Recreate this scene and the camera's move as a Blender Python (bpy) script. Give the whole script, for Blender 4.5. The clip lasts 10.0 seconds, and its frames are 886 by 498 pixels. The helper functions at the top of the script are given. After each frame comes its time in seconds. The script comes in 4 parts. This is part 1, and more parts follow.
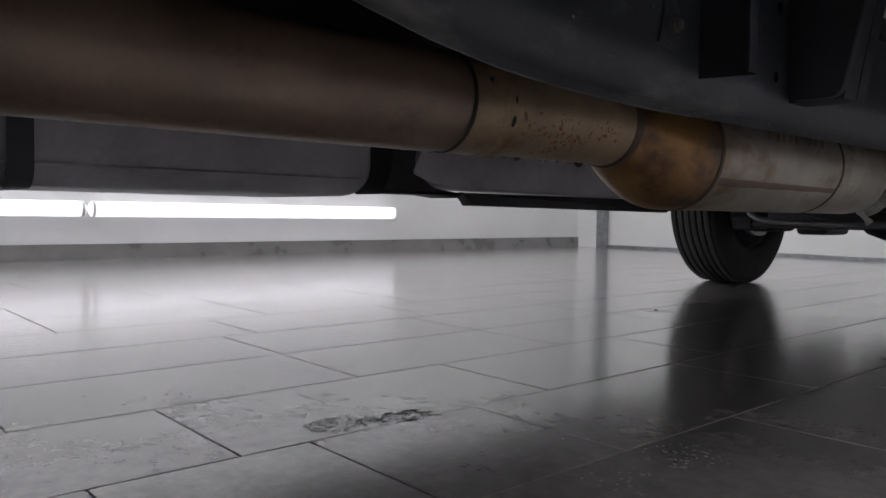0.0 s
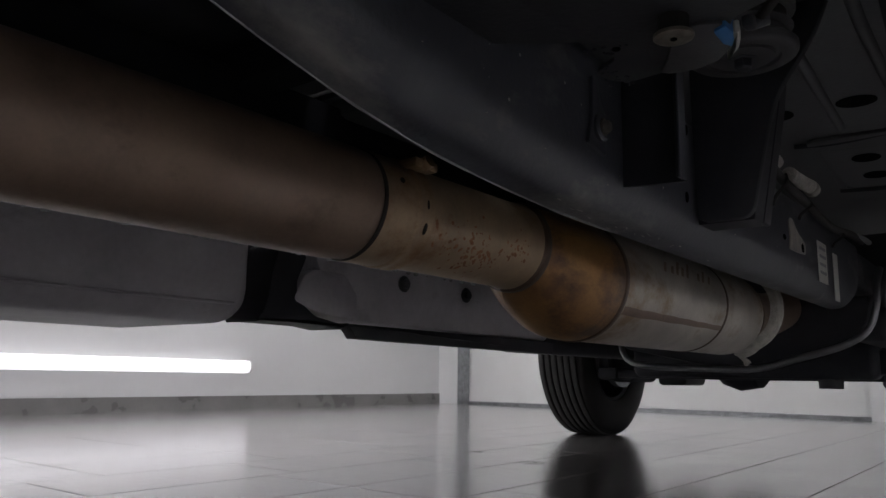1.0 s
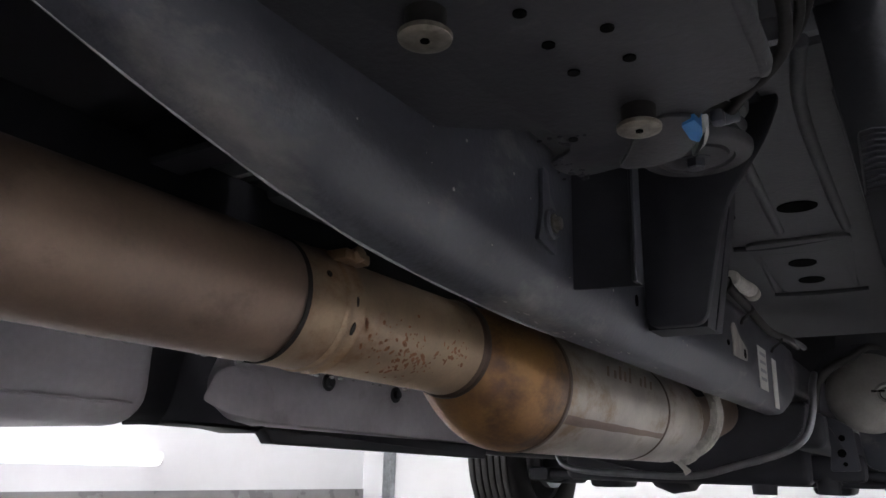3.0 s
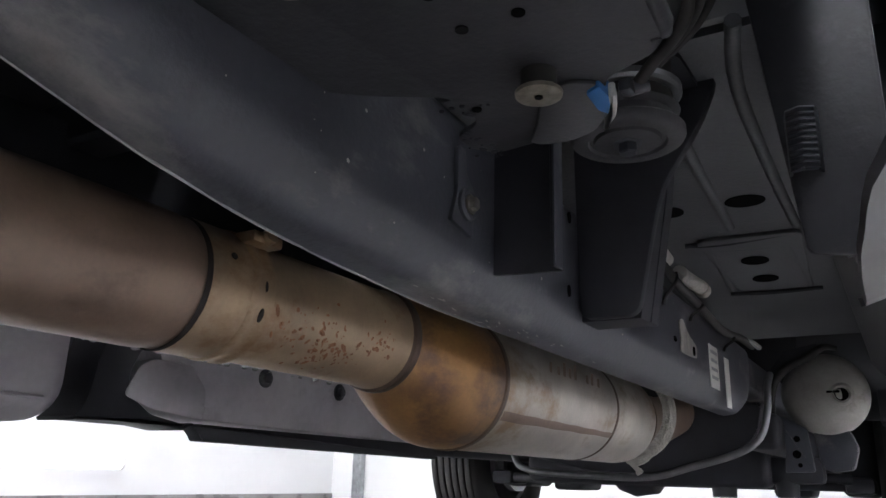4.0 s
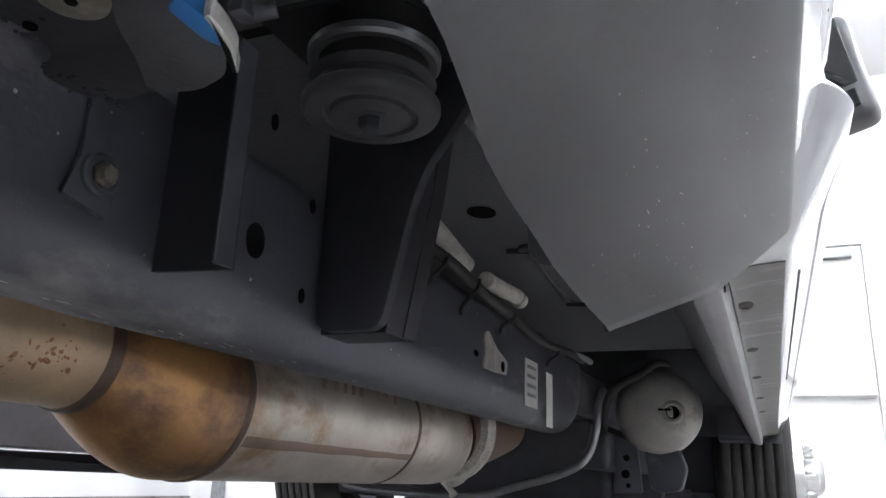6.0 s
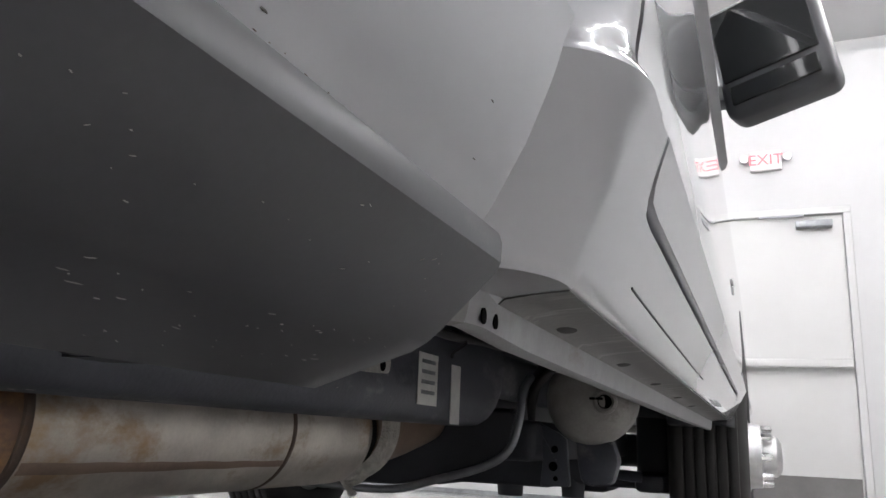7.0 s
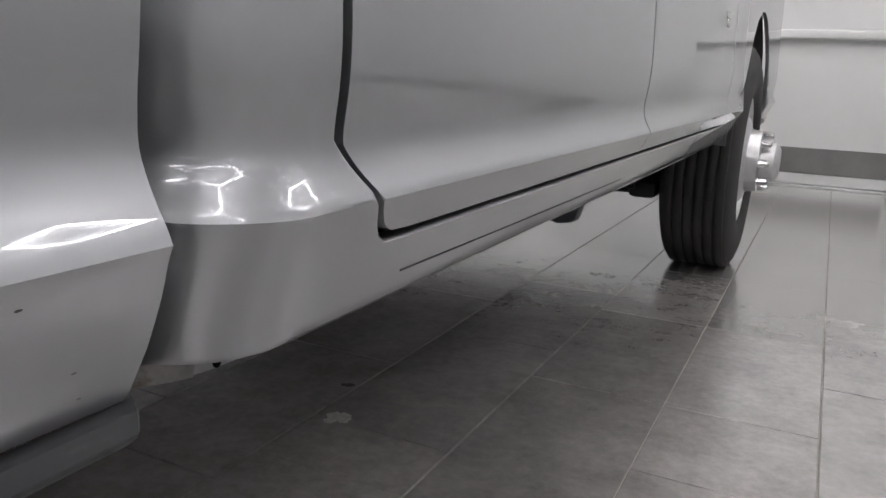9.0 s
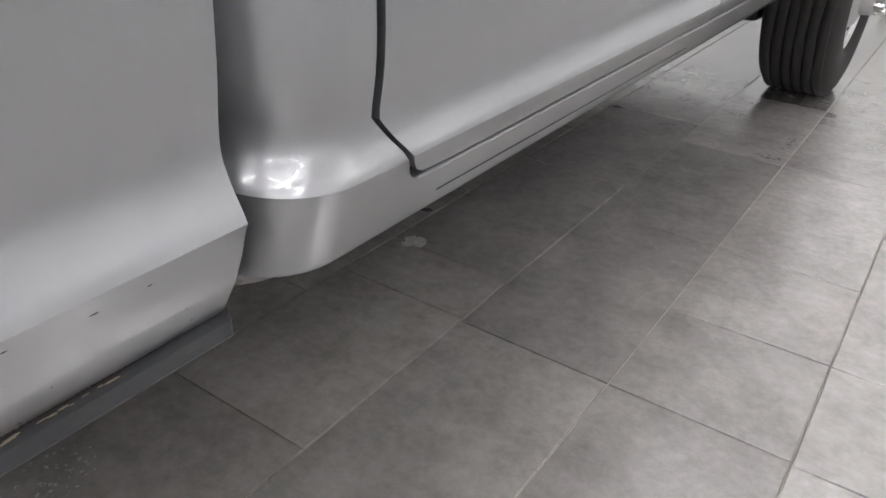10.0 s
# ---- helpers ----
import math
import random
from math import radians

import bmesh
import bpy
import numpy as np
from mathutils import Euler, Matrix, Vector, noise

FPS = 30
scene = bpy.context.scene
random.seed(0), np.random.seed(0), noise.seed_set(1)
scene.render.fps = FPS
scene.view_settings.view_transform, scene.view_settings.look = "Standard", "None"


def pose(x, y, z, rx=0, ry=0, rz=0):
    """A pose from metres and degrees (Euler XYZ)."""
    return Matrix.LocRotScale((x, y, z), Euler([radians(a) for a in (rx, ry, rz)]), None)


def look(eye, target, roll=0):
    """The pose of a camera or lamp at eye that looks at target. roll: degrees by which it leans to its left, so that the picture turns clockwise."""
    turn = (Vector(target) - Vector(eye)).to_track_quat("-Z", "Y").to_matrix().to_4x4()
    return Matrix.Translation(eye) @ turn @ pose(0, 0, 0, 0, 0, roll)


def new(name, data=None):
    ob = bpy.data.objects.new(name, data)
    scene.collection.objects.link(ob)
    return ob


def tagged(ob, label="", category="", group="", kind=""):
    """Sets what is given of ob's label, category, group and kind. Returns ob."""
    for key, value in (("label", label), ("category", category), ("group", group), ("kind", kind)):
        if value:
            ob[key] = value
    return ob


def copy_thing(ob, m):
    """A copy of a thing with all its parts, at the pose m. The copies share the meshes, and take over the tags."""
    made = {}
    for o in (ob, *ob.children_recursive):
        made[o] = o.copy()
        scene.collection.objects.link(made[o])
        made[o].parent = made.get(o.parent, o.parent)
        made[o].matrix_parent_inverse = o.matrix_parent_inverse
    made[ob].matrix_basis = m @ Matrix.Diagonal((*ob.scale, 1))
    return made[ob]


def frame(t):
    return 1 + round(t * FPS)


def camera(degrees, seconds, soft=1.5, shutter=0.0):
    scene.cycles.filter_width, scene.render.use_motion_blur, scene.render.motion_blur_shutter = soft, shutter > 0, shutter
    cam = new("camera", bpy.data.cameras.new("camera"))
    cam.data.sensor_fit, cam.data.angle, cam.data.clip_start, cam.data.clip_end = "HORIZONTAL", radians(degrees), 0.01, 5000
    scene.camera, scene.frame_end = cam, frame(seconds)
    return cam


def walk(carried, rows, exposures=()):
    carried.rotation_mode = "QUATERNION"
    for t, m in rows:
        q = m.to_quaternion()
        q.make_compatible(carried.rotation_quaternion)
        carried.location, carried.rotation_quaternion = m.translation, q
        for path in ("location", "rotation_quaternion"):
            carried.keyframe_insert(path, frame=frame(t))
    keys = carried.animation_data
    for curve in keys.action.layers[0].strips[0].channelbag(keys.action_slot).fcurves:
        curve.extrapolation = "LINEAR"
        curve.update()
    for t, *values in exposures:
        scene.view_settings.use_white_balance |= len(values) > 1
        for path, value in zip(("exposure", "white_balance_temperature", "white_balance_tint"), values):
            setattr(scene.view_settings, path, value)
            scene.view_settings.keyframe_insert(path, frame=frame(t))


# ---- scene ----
cam = camera(60.3, 10.0)
PATH = [
    (0, (1.026, -0.15, 0.32), (-0.474, 1.17, 0.229), 0.8),
    (0.5, (0.943, -0.1, 0.288), (-0.336, 1.425, 0.487), 0.9),
    (1, (0.896, -0.099, 0.275), (-0.319, 1.455, 0.604), 0.9),
    (1.5, (0.879, -0.085, 0.314), (-0.32, 1.469, 0.698), 1.2),
    (2, (0.872, -0.055, 0.326), (-0.245, 1.525, 0.832), 1.4),
    (2.2, (0.867, -0.043, 0.317), (-0.219, 1.547, 0.857), 1.6),
    (3.3, (0.841, -0.029, 0.303), (-0.196, 1.587, 0.863), 1.5),
    (3.5, (0.848, -0.021, 0.3), (-0.181, 1.599, 0.865), 1.4),
    (4, (0.873, 0.033, 0.298), (-0.12, 1.674, 0.867), 1.6),
    (4.5, (0.9, 0.107, 0.309), (-0.023, 1.786, 0.88), 1.7),
    (5, (0.906, 0.166, 0.322), (0.062, 1.886, 0.895), 1.9),
    (5.5, (0.915, 0.198, 0.33), (0.128, 1.945, 0.904), 2.0),
    (6, (0.951, 0.248, 0.347), (0.197, 2.009, 0.921), 2.2),
    (6.2, (0.976, 0.28, 0.357), (0.231, 2.046, 0.929), 2.2),
    (7.5, (1.103, 0.493, 0.47), (0.339, 2.31, 0.807), 2.7),
    (8, (1.135, 0.504, 0.504), (0.369, 2.347, 0.639), 2.6),
    (8.5, (1.187, 0.476, 0.573), (0.411, 2.314, 0.44), 1.8),
    (8.8, (1.231, 0.457, 0.63), (0.413, 2.252, 0.312), 1.9),
    (9, (1.269, 0.455, 0.683), (0.407, 2.202, 0.229), 2.3),
    (9.2, (1.332, 0.437, 0.742), (0.406, 2.118, 0.178), 2.1),
    (9.5, (1.36, 0.43, 0.782), (0.402, 2.017, 0.032), 2.4),
    (10, (1.357, 0.411, 0.84), (0.396, 1.86, -0.148), 2.6),
]
EXPOSE = [(0, -.15, 6330, 10), (0.7, -.35, 6350, 10), (1.2, -.1, 6400, 11), (2.0, .65, 6420, 12), (3.5, 1.2, 6200, 10), (5.0, 1.58, 6120, 9), (6.0, 1.5, 6120, 8), (6.4, 1.15, 6250, 9),
          (7.5, .2, 6450, 9), (8.0, 0, 6450, 9), (8.5, -.24, 6480, 10), (9.5, .35, 6480, 10), (10, .5, 6500, 9)]
walk(cam, [(t, look(e, a, r)) for t, e, a, r in PATH], EXPOSE)

# ---------- world and light ----------
world = bpy.data.worlds.new("world")
scene.world = world
world.use_nodes = True
world.node_tree.nodes["Background"].inputs[0].default_value = (0.75, 0.78, 0.82, 1)
world.node_tree.nodes["Background"].inputs[1].default_value = 0.02


# ---------- helpers ----------
def part(name, bm, material, parent=None, label="", smooth=True, kind="", sharp=38):
    me = bpy.data.meshes.new(name)
    bm.normal_update()
    bm.to_mesh(me)
    bm.free()
    if smooth:
        me.polygons.foreach_set("use_smooth", [True] * len(me.polygons))
        me.set_sharp_from_angle(angle=radians(sharp))
    me.materials.append(material)
    ob = new(name, me)
    if parent is not None:
        ob.parent = parent
    if label:
        ob["label"] = label
    if kind:
        ob["kind"] = kind
    return ob


# chassis pieces are laid out in the chassis's own measure and set into the truck by this
CHASSIS = Matrix.Translation((.223, -.026, .072)) @ Matrix.Diagonal((.792, .792, .792, 1))


def cpart(name, bm, *rest, **more):
    bm.transform(CHASSIS)
    return part(name, bm, *rest, **more)


def joined(*bms):
    out = bmesh.new()
    for b in bms:
        me = bpy.data.meshes.new("tmp")
        b.to_mesh(me)
        b.free()
        out.from_mesh(me)
        bpy.data.meshes.remove(me)
    return out


def box(x0, x1, y0, y1, z0, z1, bevel=0.0, seg=2, m=None):
    bm = bmesh.new()
    bmesh.ops.create_cube(bm, size=1)
    for v in bm.verts:
        v.co = Vector((x0 + (v.co.x + .5) * (x1 - x0), y0 + (v.co.y + .5) * (y1 - y0), z0 + (v.co.z + .5) * (z1 - z0)))
    if bevel > 0:
        bmesh.ops.bevel(bm, geom=bm.edges[:], offset=bevel, segments=seg, affect="EDGES", profile=0.5)
    if m is not None:
        bm.transform(m)
    return bm


def lathe(profile, origin, axis, seg=40, closed=False, span=360.0):
    """Profile rows (distance along axis, radius), turned about the axis through origin."""
    axis = Vector(axis).normalized()
    side = axis.orthogonal().normalized()
    up = axis.cross(side)
    bm = bmesh.new()
    rings = []
    for a, r in profile:
        c = Vector(origin) + axis * a
        if r < 1e-6:
            rings.append([bm.verts.new(c)])
        else:
            rings.append([bm.verts.new(c + (side * math.cos(k * 2 * math.pi / seg) + up * math.sin(k * 2 * math.pi / seg)) * r) for k in range(seg)])
    pairs = list(zip(rings, rings[1:]))
    if closed:
        pairs.append((rings[-1], rings[0]))
    for a, b in pairs:
        for k in range(seg):
            n = (k + 1) % seg
            if len(a) == 1 and len(b) == 1:
                continue
            if len(a) == 1:
                bm.faces.new((a[0], b[n], b[k]))
            elif len(b) == 1:
                bm.faces.new((a[k], a[n], b[0]))
            else:
                bm.faces.new((a[k], a[n], b[n], b[k]))
    bmesh.ops.recalc_face_normals(bm, faces=bm.faces[:])
    return bm


def tube(points, radius, seg=12, smooth=4, caps=True):
    """A round bar along a smoothed line; radius a number or one per point."""
    pts = [Vector(p) for p in points]
    rad = list(radius) if isinstance(radius, (list, tuple)) else [radius] * len(pts)
    line, rr = [], []
    n = len(pts)
    for i in range(n - 1):
        p0, p1, p2, p3 = pts[max(i - 1, 0)], pts[i], pts[i + 1], pts[min(i + 2, n - 1)]
        for s in range(smooth):
            u = s / smooth
            line.append(.5 * ((2 * p1) + (p2 - p0) * u + (2 * p0 - 5 * p1 + 4 * p2 - p3) * u * u + (3 * p1 - p0 - 3 * p2 + p3) * u ** 3))
            rr.append(rad[i] + (rad[i + 1] - rad[i]) * u)
    line.append(pts[-1])
    rr.append(rad[-1])
    bm = bmesh.new()
    rings = []
    side = None
    for i, p in enumerate(line):
        d = (line[min(i + 1, len(line) - 1)] - line[max(i - 1, 0)]).normalized()
        side = d.orthogonal().normalized() if side is None else (side - d * side.dot(d)).normalized()
        up = d.cross(side)
        rings.append([bm.verts.new(p + (side * math.cos(k * 2 * math.pi / seg) + up * math.sin(k * 2 * math.pi / seg)) * rr[i]) for k in range(seg)])
    for a, b in zip(rings, rings[1:]):
        for k in range(seg):
            bm.faces.new((a[k], a[(k + 1) % seg], b[(k + 1) % seg], b[k]))
    if caps:
        bm.faces.new(rings[0][::-1])
        bm.faces.new(rings[-1])
    bmesh.ops.recalc_face_normals(bm, faces=bm.faces[:])
    return bm


def grid_surface(rows, thick=0.0):
    """Faces between equally long rows of points; thick adds a back."""
    bm = bmesh.new()
    vs = [[bm.verts.new(p) for p in r] for r in rows]
    for a, b in zip(vs, vs[1:]):
        for k in range(len(a) - 1):
            bm.faces.new((a[k], a[k + 1], b[k + 1], b[k]))
    bmesh.ops.recalc_face_normals(bm, faces=bm.faces[:])
    if thick:
        bmesh.ops.solidify(bm, geom=bm.faces[:], thickness=thick)
    return bm


def slab(outline, axis, a0, a1, bevel=0.0, holes=()):
    """A plate with an outline in the two other axes, from a0 to a1 along the axis."""
    bm = bmesh.new()

    def at(p, a):
        return {"x": (a, p[0], p[1]), "y": (p[0], a, p[1]), "z": (p[0], p[1], a)}[axis]
    lo = [bm.verts.new(at(p, a0)) for p in outline]
    hi = [bm.verts.new(at(p, a1)) for p in outline]
    n = len(outline)
    bm.faces.new(lo)
    bm.faces.new(hi[::-1])
    for k in range(n):
        bm.faces.new((lo[k], hi[k], hi[(k + 1) % n], lo[(k + 1) % n]))
    bmesh.ops.recalc_face_normals(bm, faces=bm.faces[:])
    if bevel:
        bmesh.ops.bevel(bm, geom=bm.edges[:], offset=bevel, segments=2, affect="EDGES", profile=.5)
    return bm


def round_outline(pts, r, seg=5):
    """An outline with rounded corners."""
    out = []
    n = len(pts)
    for i in range(n):
        p, a, b = Vector(pts[i]), Vector(pts[i - 1]), Vector(pts[(i + 1) % n])
        ra = min(r, (a - p).length * .45, (b - p).length * .45)
        s, e = p + (a - p).normalized() * ra, p + (b - p).normalized() * ra
        for k in range(seg + 1):
            u = k / seg
            out.append(tuple((1 - u) ** 2 * s + 2 * u * (1 - u) * p + u * u * e))
    return out


# ---------- materials ----------
def material(name, base, rough=.5, metal=0.0, spots=None, scale=8.0, amount=.25, bump=.02, bump_scale=60.0, coat=0.0, rough_vary=.1, detail=6.0, dust=None):
    """A node material: two scales of noise on colour, roughness and relief."""
    m = bpy.data.materials.new(name)
    m.use_nodes = True
    nt = m.node_tree
    b = nt.nodes["Principled BSDF"]
    tc = nt.nodes.new("ShaderNodeTexCoord")
    n1 = nt.nodes.new("ShaderNodeTexNoise")
    n1.inputs["Scale"].default_value, n1.inputs["Detail"].default_value = scale, detail
    n2 = nt.nodes.new("ShaderNodeTexNoise")
    n2.inputs["Scale"].default_value, n2.inputs["Detail"].default_value = bump_scale, 4
    nt.links.new(tc.outputs["Object"], n1.inputs["Vector"])
    nt.links.new(tc.outputs["Object"], n2.inputs["Vector"])
    mix = nt.nodes.new("ShaderNodeMix")
    mix.data_type = "RGBA"
    mix.inputs[6].default_value = (*[c * (1 - amount) for c in base], 1)
    mix.inputs[7].default_value = (*(spots or [min(c * (1 + amount), 1) for c in base]), 1)
    ramp = nt.nodes.new("ShaderNodeValToRGB")
    ramp.color_ramp.elements[0].position, ramp.color_ramp.elements[1].position = .35, .7
    nt.links.new(n1.outputs["Fac"], ramp.inputs["Fac"])
    add = nt.nodes.new("ShaderNodeMath")
    add.operation = "MULTIPLY_ADD"
    add.inputs[1].default_value = .6
    nt.links.new(ramp.outputs["Color"], add.inputs[0])
    sc = nt.nodes.new("ShaderNodeMath")
    sc.operation = "MULTIPLY"
    sc.inputs[1].default_value = .4
    nt.links.new(n2.outputs["Fac"], sc.inputs[0])
    nt.links.new(sc.outputs[0], add.inputs[2])
    nt.links.new(add.outputs[0], mix.inputs[0])
    top = mix
    if dust:
        colour, size, start, stretch = dust
        mp = nt.nodes.new("ShaderNodeMapping")
        mp.inputs["Scale"].default_value = stretch
        n3 = nt.nodes.new("ShaderNodeTexNoise")
        n3.inputs["Scale"].default_value, n3.inputs["Detail"].default_value, n3.inputs["Roughness"].default_value = size, 9, .68
        nt.links.new(tc.outputs["Object"], mp.inputs["Vector"])
        nt.links.new(mp.outputs[0], n3.inputs["Vector"])
        r3 = nt.nodes.new("ShaderNodeValToRGB")
        r3.color_ramp.elements[0].position, r3.color_ramp.elements[1].position = start, start + .14
        nt.links.new(n3.outputs["Fac"], r3.inputs["Fac"])
        top = nt.nodes.new("ShaderNodeMix")
        top.data_type = "RGBA"
        top.inputs[7].default_value = (*colour, 1)
        nt.links.new(r3.outputs["Color"], top.inputs[0])
        nt.links.new(mix.outputs[2], top.inputs[6])
    nt.links.new(top.outputs[2], b.inputs["Base Color"])
    rr = nt.nodes.new("ShaderNodeMapRange")
    rr.inputs["To Min"].default_value, rr.inputs["To Max"].default_value = max(rough - rough_vary, .02), min(rough + rough_vary, 1)
    nt.links.new(n1.outputs["Fac"], rr.inputs["Value"])
    nt.links.new(rr.outputs[0], b.inputs["Roughness"])
    b.inputs["Metallic"].default_value = metal
    b.inputs["Coat Weight"].default_value = coat
    b.inputs["Coat Roughness"].default_value = .02
    if bump:
        bp = nt.nodes.new("ShaderNodeBump")
        bp.inputs["Strength"].default_value = min(bump * 10, 1)
        bp.inputs["Distance"].default_value = bump * .05
        nt.links.new(n2.outputs["Fac"], bp.inputs["Height"])
        nt.links.new(bp.outputs["Normal"], b.inputs["Normal"])
    return m


def glow(name, colour, strength):
    m = bpy.data.materials.new(name)
    m.use_nodes = True
    b = m.node_tree.nodes["Principled BSDF"]
    b.inputs["Base Color"].default_value = (.9, .9, .9, 1)
    b.inputs["Emission Color"].default_value = (*colour, 1)
    b.inputs["Emission Strength"].default_value = strength
    return m


M_TUBE = glow("tube_glow", (1.0, .975, 1.03), 1.25)
M_TUBE_TOP = glow("ceiling_tube_glow", (1.0, .98, 1.0), 28.0)
M_WALL = material("white_wall_paint", (.57, .57, .57), .5, amount=.05, scale=1.5, bump=.01, bump_scale=25)
M_WALL2 = material("white_door_paint", (.60, .60, .59), .38, amount=.04, scale=2, bump=.004, bump_scale=20)
M_BASE = material("grey_tile_base", (.17, .165, .16), .3, amount=.2, scale=5)
M_STEELGREY = material("grey_steel_edge", (.28, .29, .3), .35, .7, amount=.3, scale=20)
M_GROUT = material("beige_grout", (.31, .28, .245), .9, amount=.3, scale=9)
M_CHASSIS = material("black_chassis_paint", (.052, .056, .070), .45, amount=.35, scale=7, bump=.03, bump_scale=160, rough_vary=.14, spots=(.074, .079, .095), dust=((.185, .18, .175), 7.0, .565, (1, .45, 1)))
M_PLATE = material("dull_black_plate", (.034, .035, .041), .5, amount=.4, scale=8, bump=.03, bump_scale=170, spots=(.046, .047, .054), dust=((.085, .085, .09), 14.0, .63, (1, 1, 1)))
M_CHASSIS2 = material("matt_black_bracket", (.025, .026, .033), .55, amount=.4, scale=9, bump=.02, bump_scale=180)
M_RUBBER = material("black_rubber", (.026, .0245, .0235), .75, amount=.3, scale=30, bump=.03, bump_scale=250)
M_PLASTIC = material("dark_textured_plastic", (.041, .042, .046), .38, amount=.2, scale=9, bump=.006, bump_scale=300, spots=(.056, .058, .063), dust=((.10, .098, .094), 16.0, .64, (1, .3, 1)))
M_PATCH = material("bare_scuffed_metal", (.42, .40, .36), .5, .3, amount=.35, scale=60, bump=.03, bump_scale=200)
M_MOUNT = material("dusty_rubber", (.065, .065, .070), .55, amount=.3, scale=30, bump=.03, bump_scale=250)
M_UNDER = material("underbody_sealer", (.098, .103, .110), .55, amount=.3, scale=6, bump=.05, bump_scale=150)
M_CUP = material("dusty_steel_cup", (.30, .29, .27), .5, .3, amount=.35, scale=12, bump=.03, bump_scale=150, dust=((.14, .12, .10), 9.0, .6, (1, 1, 1)))
M_TANK = material("dusty_grey_tank_shield", (.50, .48, .525), .45, amount=.3, scale=6, bump=.02, bump_scale=90, spots=(.64, .62, .65), dust=((.32, .30, .32), 9.0, .58, (1, .6, 1)))
M_ZINC = material("dirty_zinc_bolt", (.30, .275, .23), .42, .8, amount=.45, scale=110, bump=.03, bump_scale=300)
M_FOIL = material("foil_sleeve", (.62, .60, .55), .38, .8, amount=.25, scale=60, bump=.2, bump_scale=260)
M_SOIL = material("dark_brown_soil", (.075, .044, .029), .85, amount=.5, scale=300)
M_SEALER = material("tan_sealer", (.30, .25, .18), .8, amount=.3, scale=60)
M_LABEL = material("white_label", (.62, .62, .58), .5, amount=.1, scale=60)
M_LABEL2 = material("pale_dried_soap", (.40, .385, .36), .6, amount=.2, scale=60)
M_BLUE = material("blue_tape", (.03, .16, .42), .45, amount=.15, scale=40)
M_CHROME = material("bright_steel", (.62, .62, .62), .2, 1.0, amount=.1, scale=30, bump=.004)
M_ALU = material("cast_alloy", (.55, .55, .55), .35, .9, amount=.15, scale=40, bump=.02, bump_scale=200)
M_GRIME = material("floor_grime", (.05, .045, .04), .7, amount=.4, scale=50)
# near-black that stands for shade in holes and behind the shut lines
M_DARK = material("hole_and_gap_shade", (.004, .004, .004), .9, amount=.1)
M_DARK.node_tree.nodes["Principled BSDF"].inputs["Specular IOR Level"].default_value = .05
M_DIRTPAINT = material("scuffed_grey_primer", (.20, .195, .19), .5, .1, amount=.35, scale=40, bump=.03, bump_scale=200, spots=(.30, .29, .28), dust=((.11, .075, .05), 30.0, .60, (1, .5, 1)))


def metal_exhaust(name, tone, tint, rough, metal=.55, stain=(.12, .07, .035), start=.60):
    """Heat-tinted stainless steel with fine stains."""
    m = material(name, tone, rough, metal, amount=.3, scale=11, bump=.02, bump_scale=200, spots=tint, rough_vary=.12, dust=(stain, 9.0, start, (1, .7, 1)))
    return m


M_EX_BIG = metal_exhaust("dull_brown_steel", (.25, .18, .14), (.33, .235, .172), .44, .35, (.13, .085, .06), .6)
M_EX_MID = metal_exhaust("tan_steel", (.36, .27, .19), (.50, .365, .225), .46, .4, (.22, .115, .05), .53)
M_EX_BULB = metal_exhaust("golden_heat_tinted_steel", (.25, .14, .075), (.52, .285, .10), .38, .5, (.13, .075, .05), .47)
M_EX_CAN = metal_exhaust("pale_stainless_steel", (.52, .48, .43), (.70, .65, .58), .36, .55, (.30, .21, .12), .54)
M_EX_SEAM = metal_exhaust("dark_weld_steel", (.11, .08, .065), (.17, .12, .09), .5)
# near-black for the dark joint, and for shade in band slots and outlet gap
M_GROOVE = material("shaded_dark_groove", (.02, .016, .014), .8, amount=.3, scale=60)
M_RUST = material("brown_rust_spots", (.27, .125, .06), .8, amount=.4, scale=60, bump=.1, bump_scale=300)


def car_paint(name):
    m = material(name, (.365, .37, .382), .42, .82, amount=.035, scale=3, bump=0, coat=1.0, rough_vary=.03)
    m.node_tree.nodes["Principled BSDF"].inputs["Coat IOR"].default_value = 1.7
    return m


M_PAINT = car_paint("silver_metallic_paint")
M_WORN = material("worn_silver_paint", (.25, .25, .255), .45, .3, amount=.25, scale=30, bump=.02, bump_scale=200, dust=((.17, .15, .13), 22.0, .60, (1, .3, 1)))
# grime streaks over silver paint, its base darkened for the downward side's shade
M_GRIMY_SHADED = material("shaded_grimy_silver_paint", (.135, .133, .130), .5, .2, amount=.3, scale=25, bump=.02, bump_scale=200, dust=((.30, .29, .275), 45.0, .56, (.2, 1, 1)))


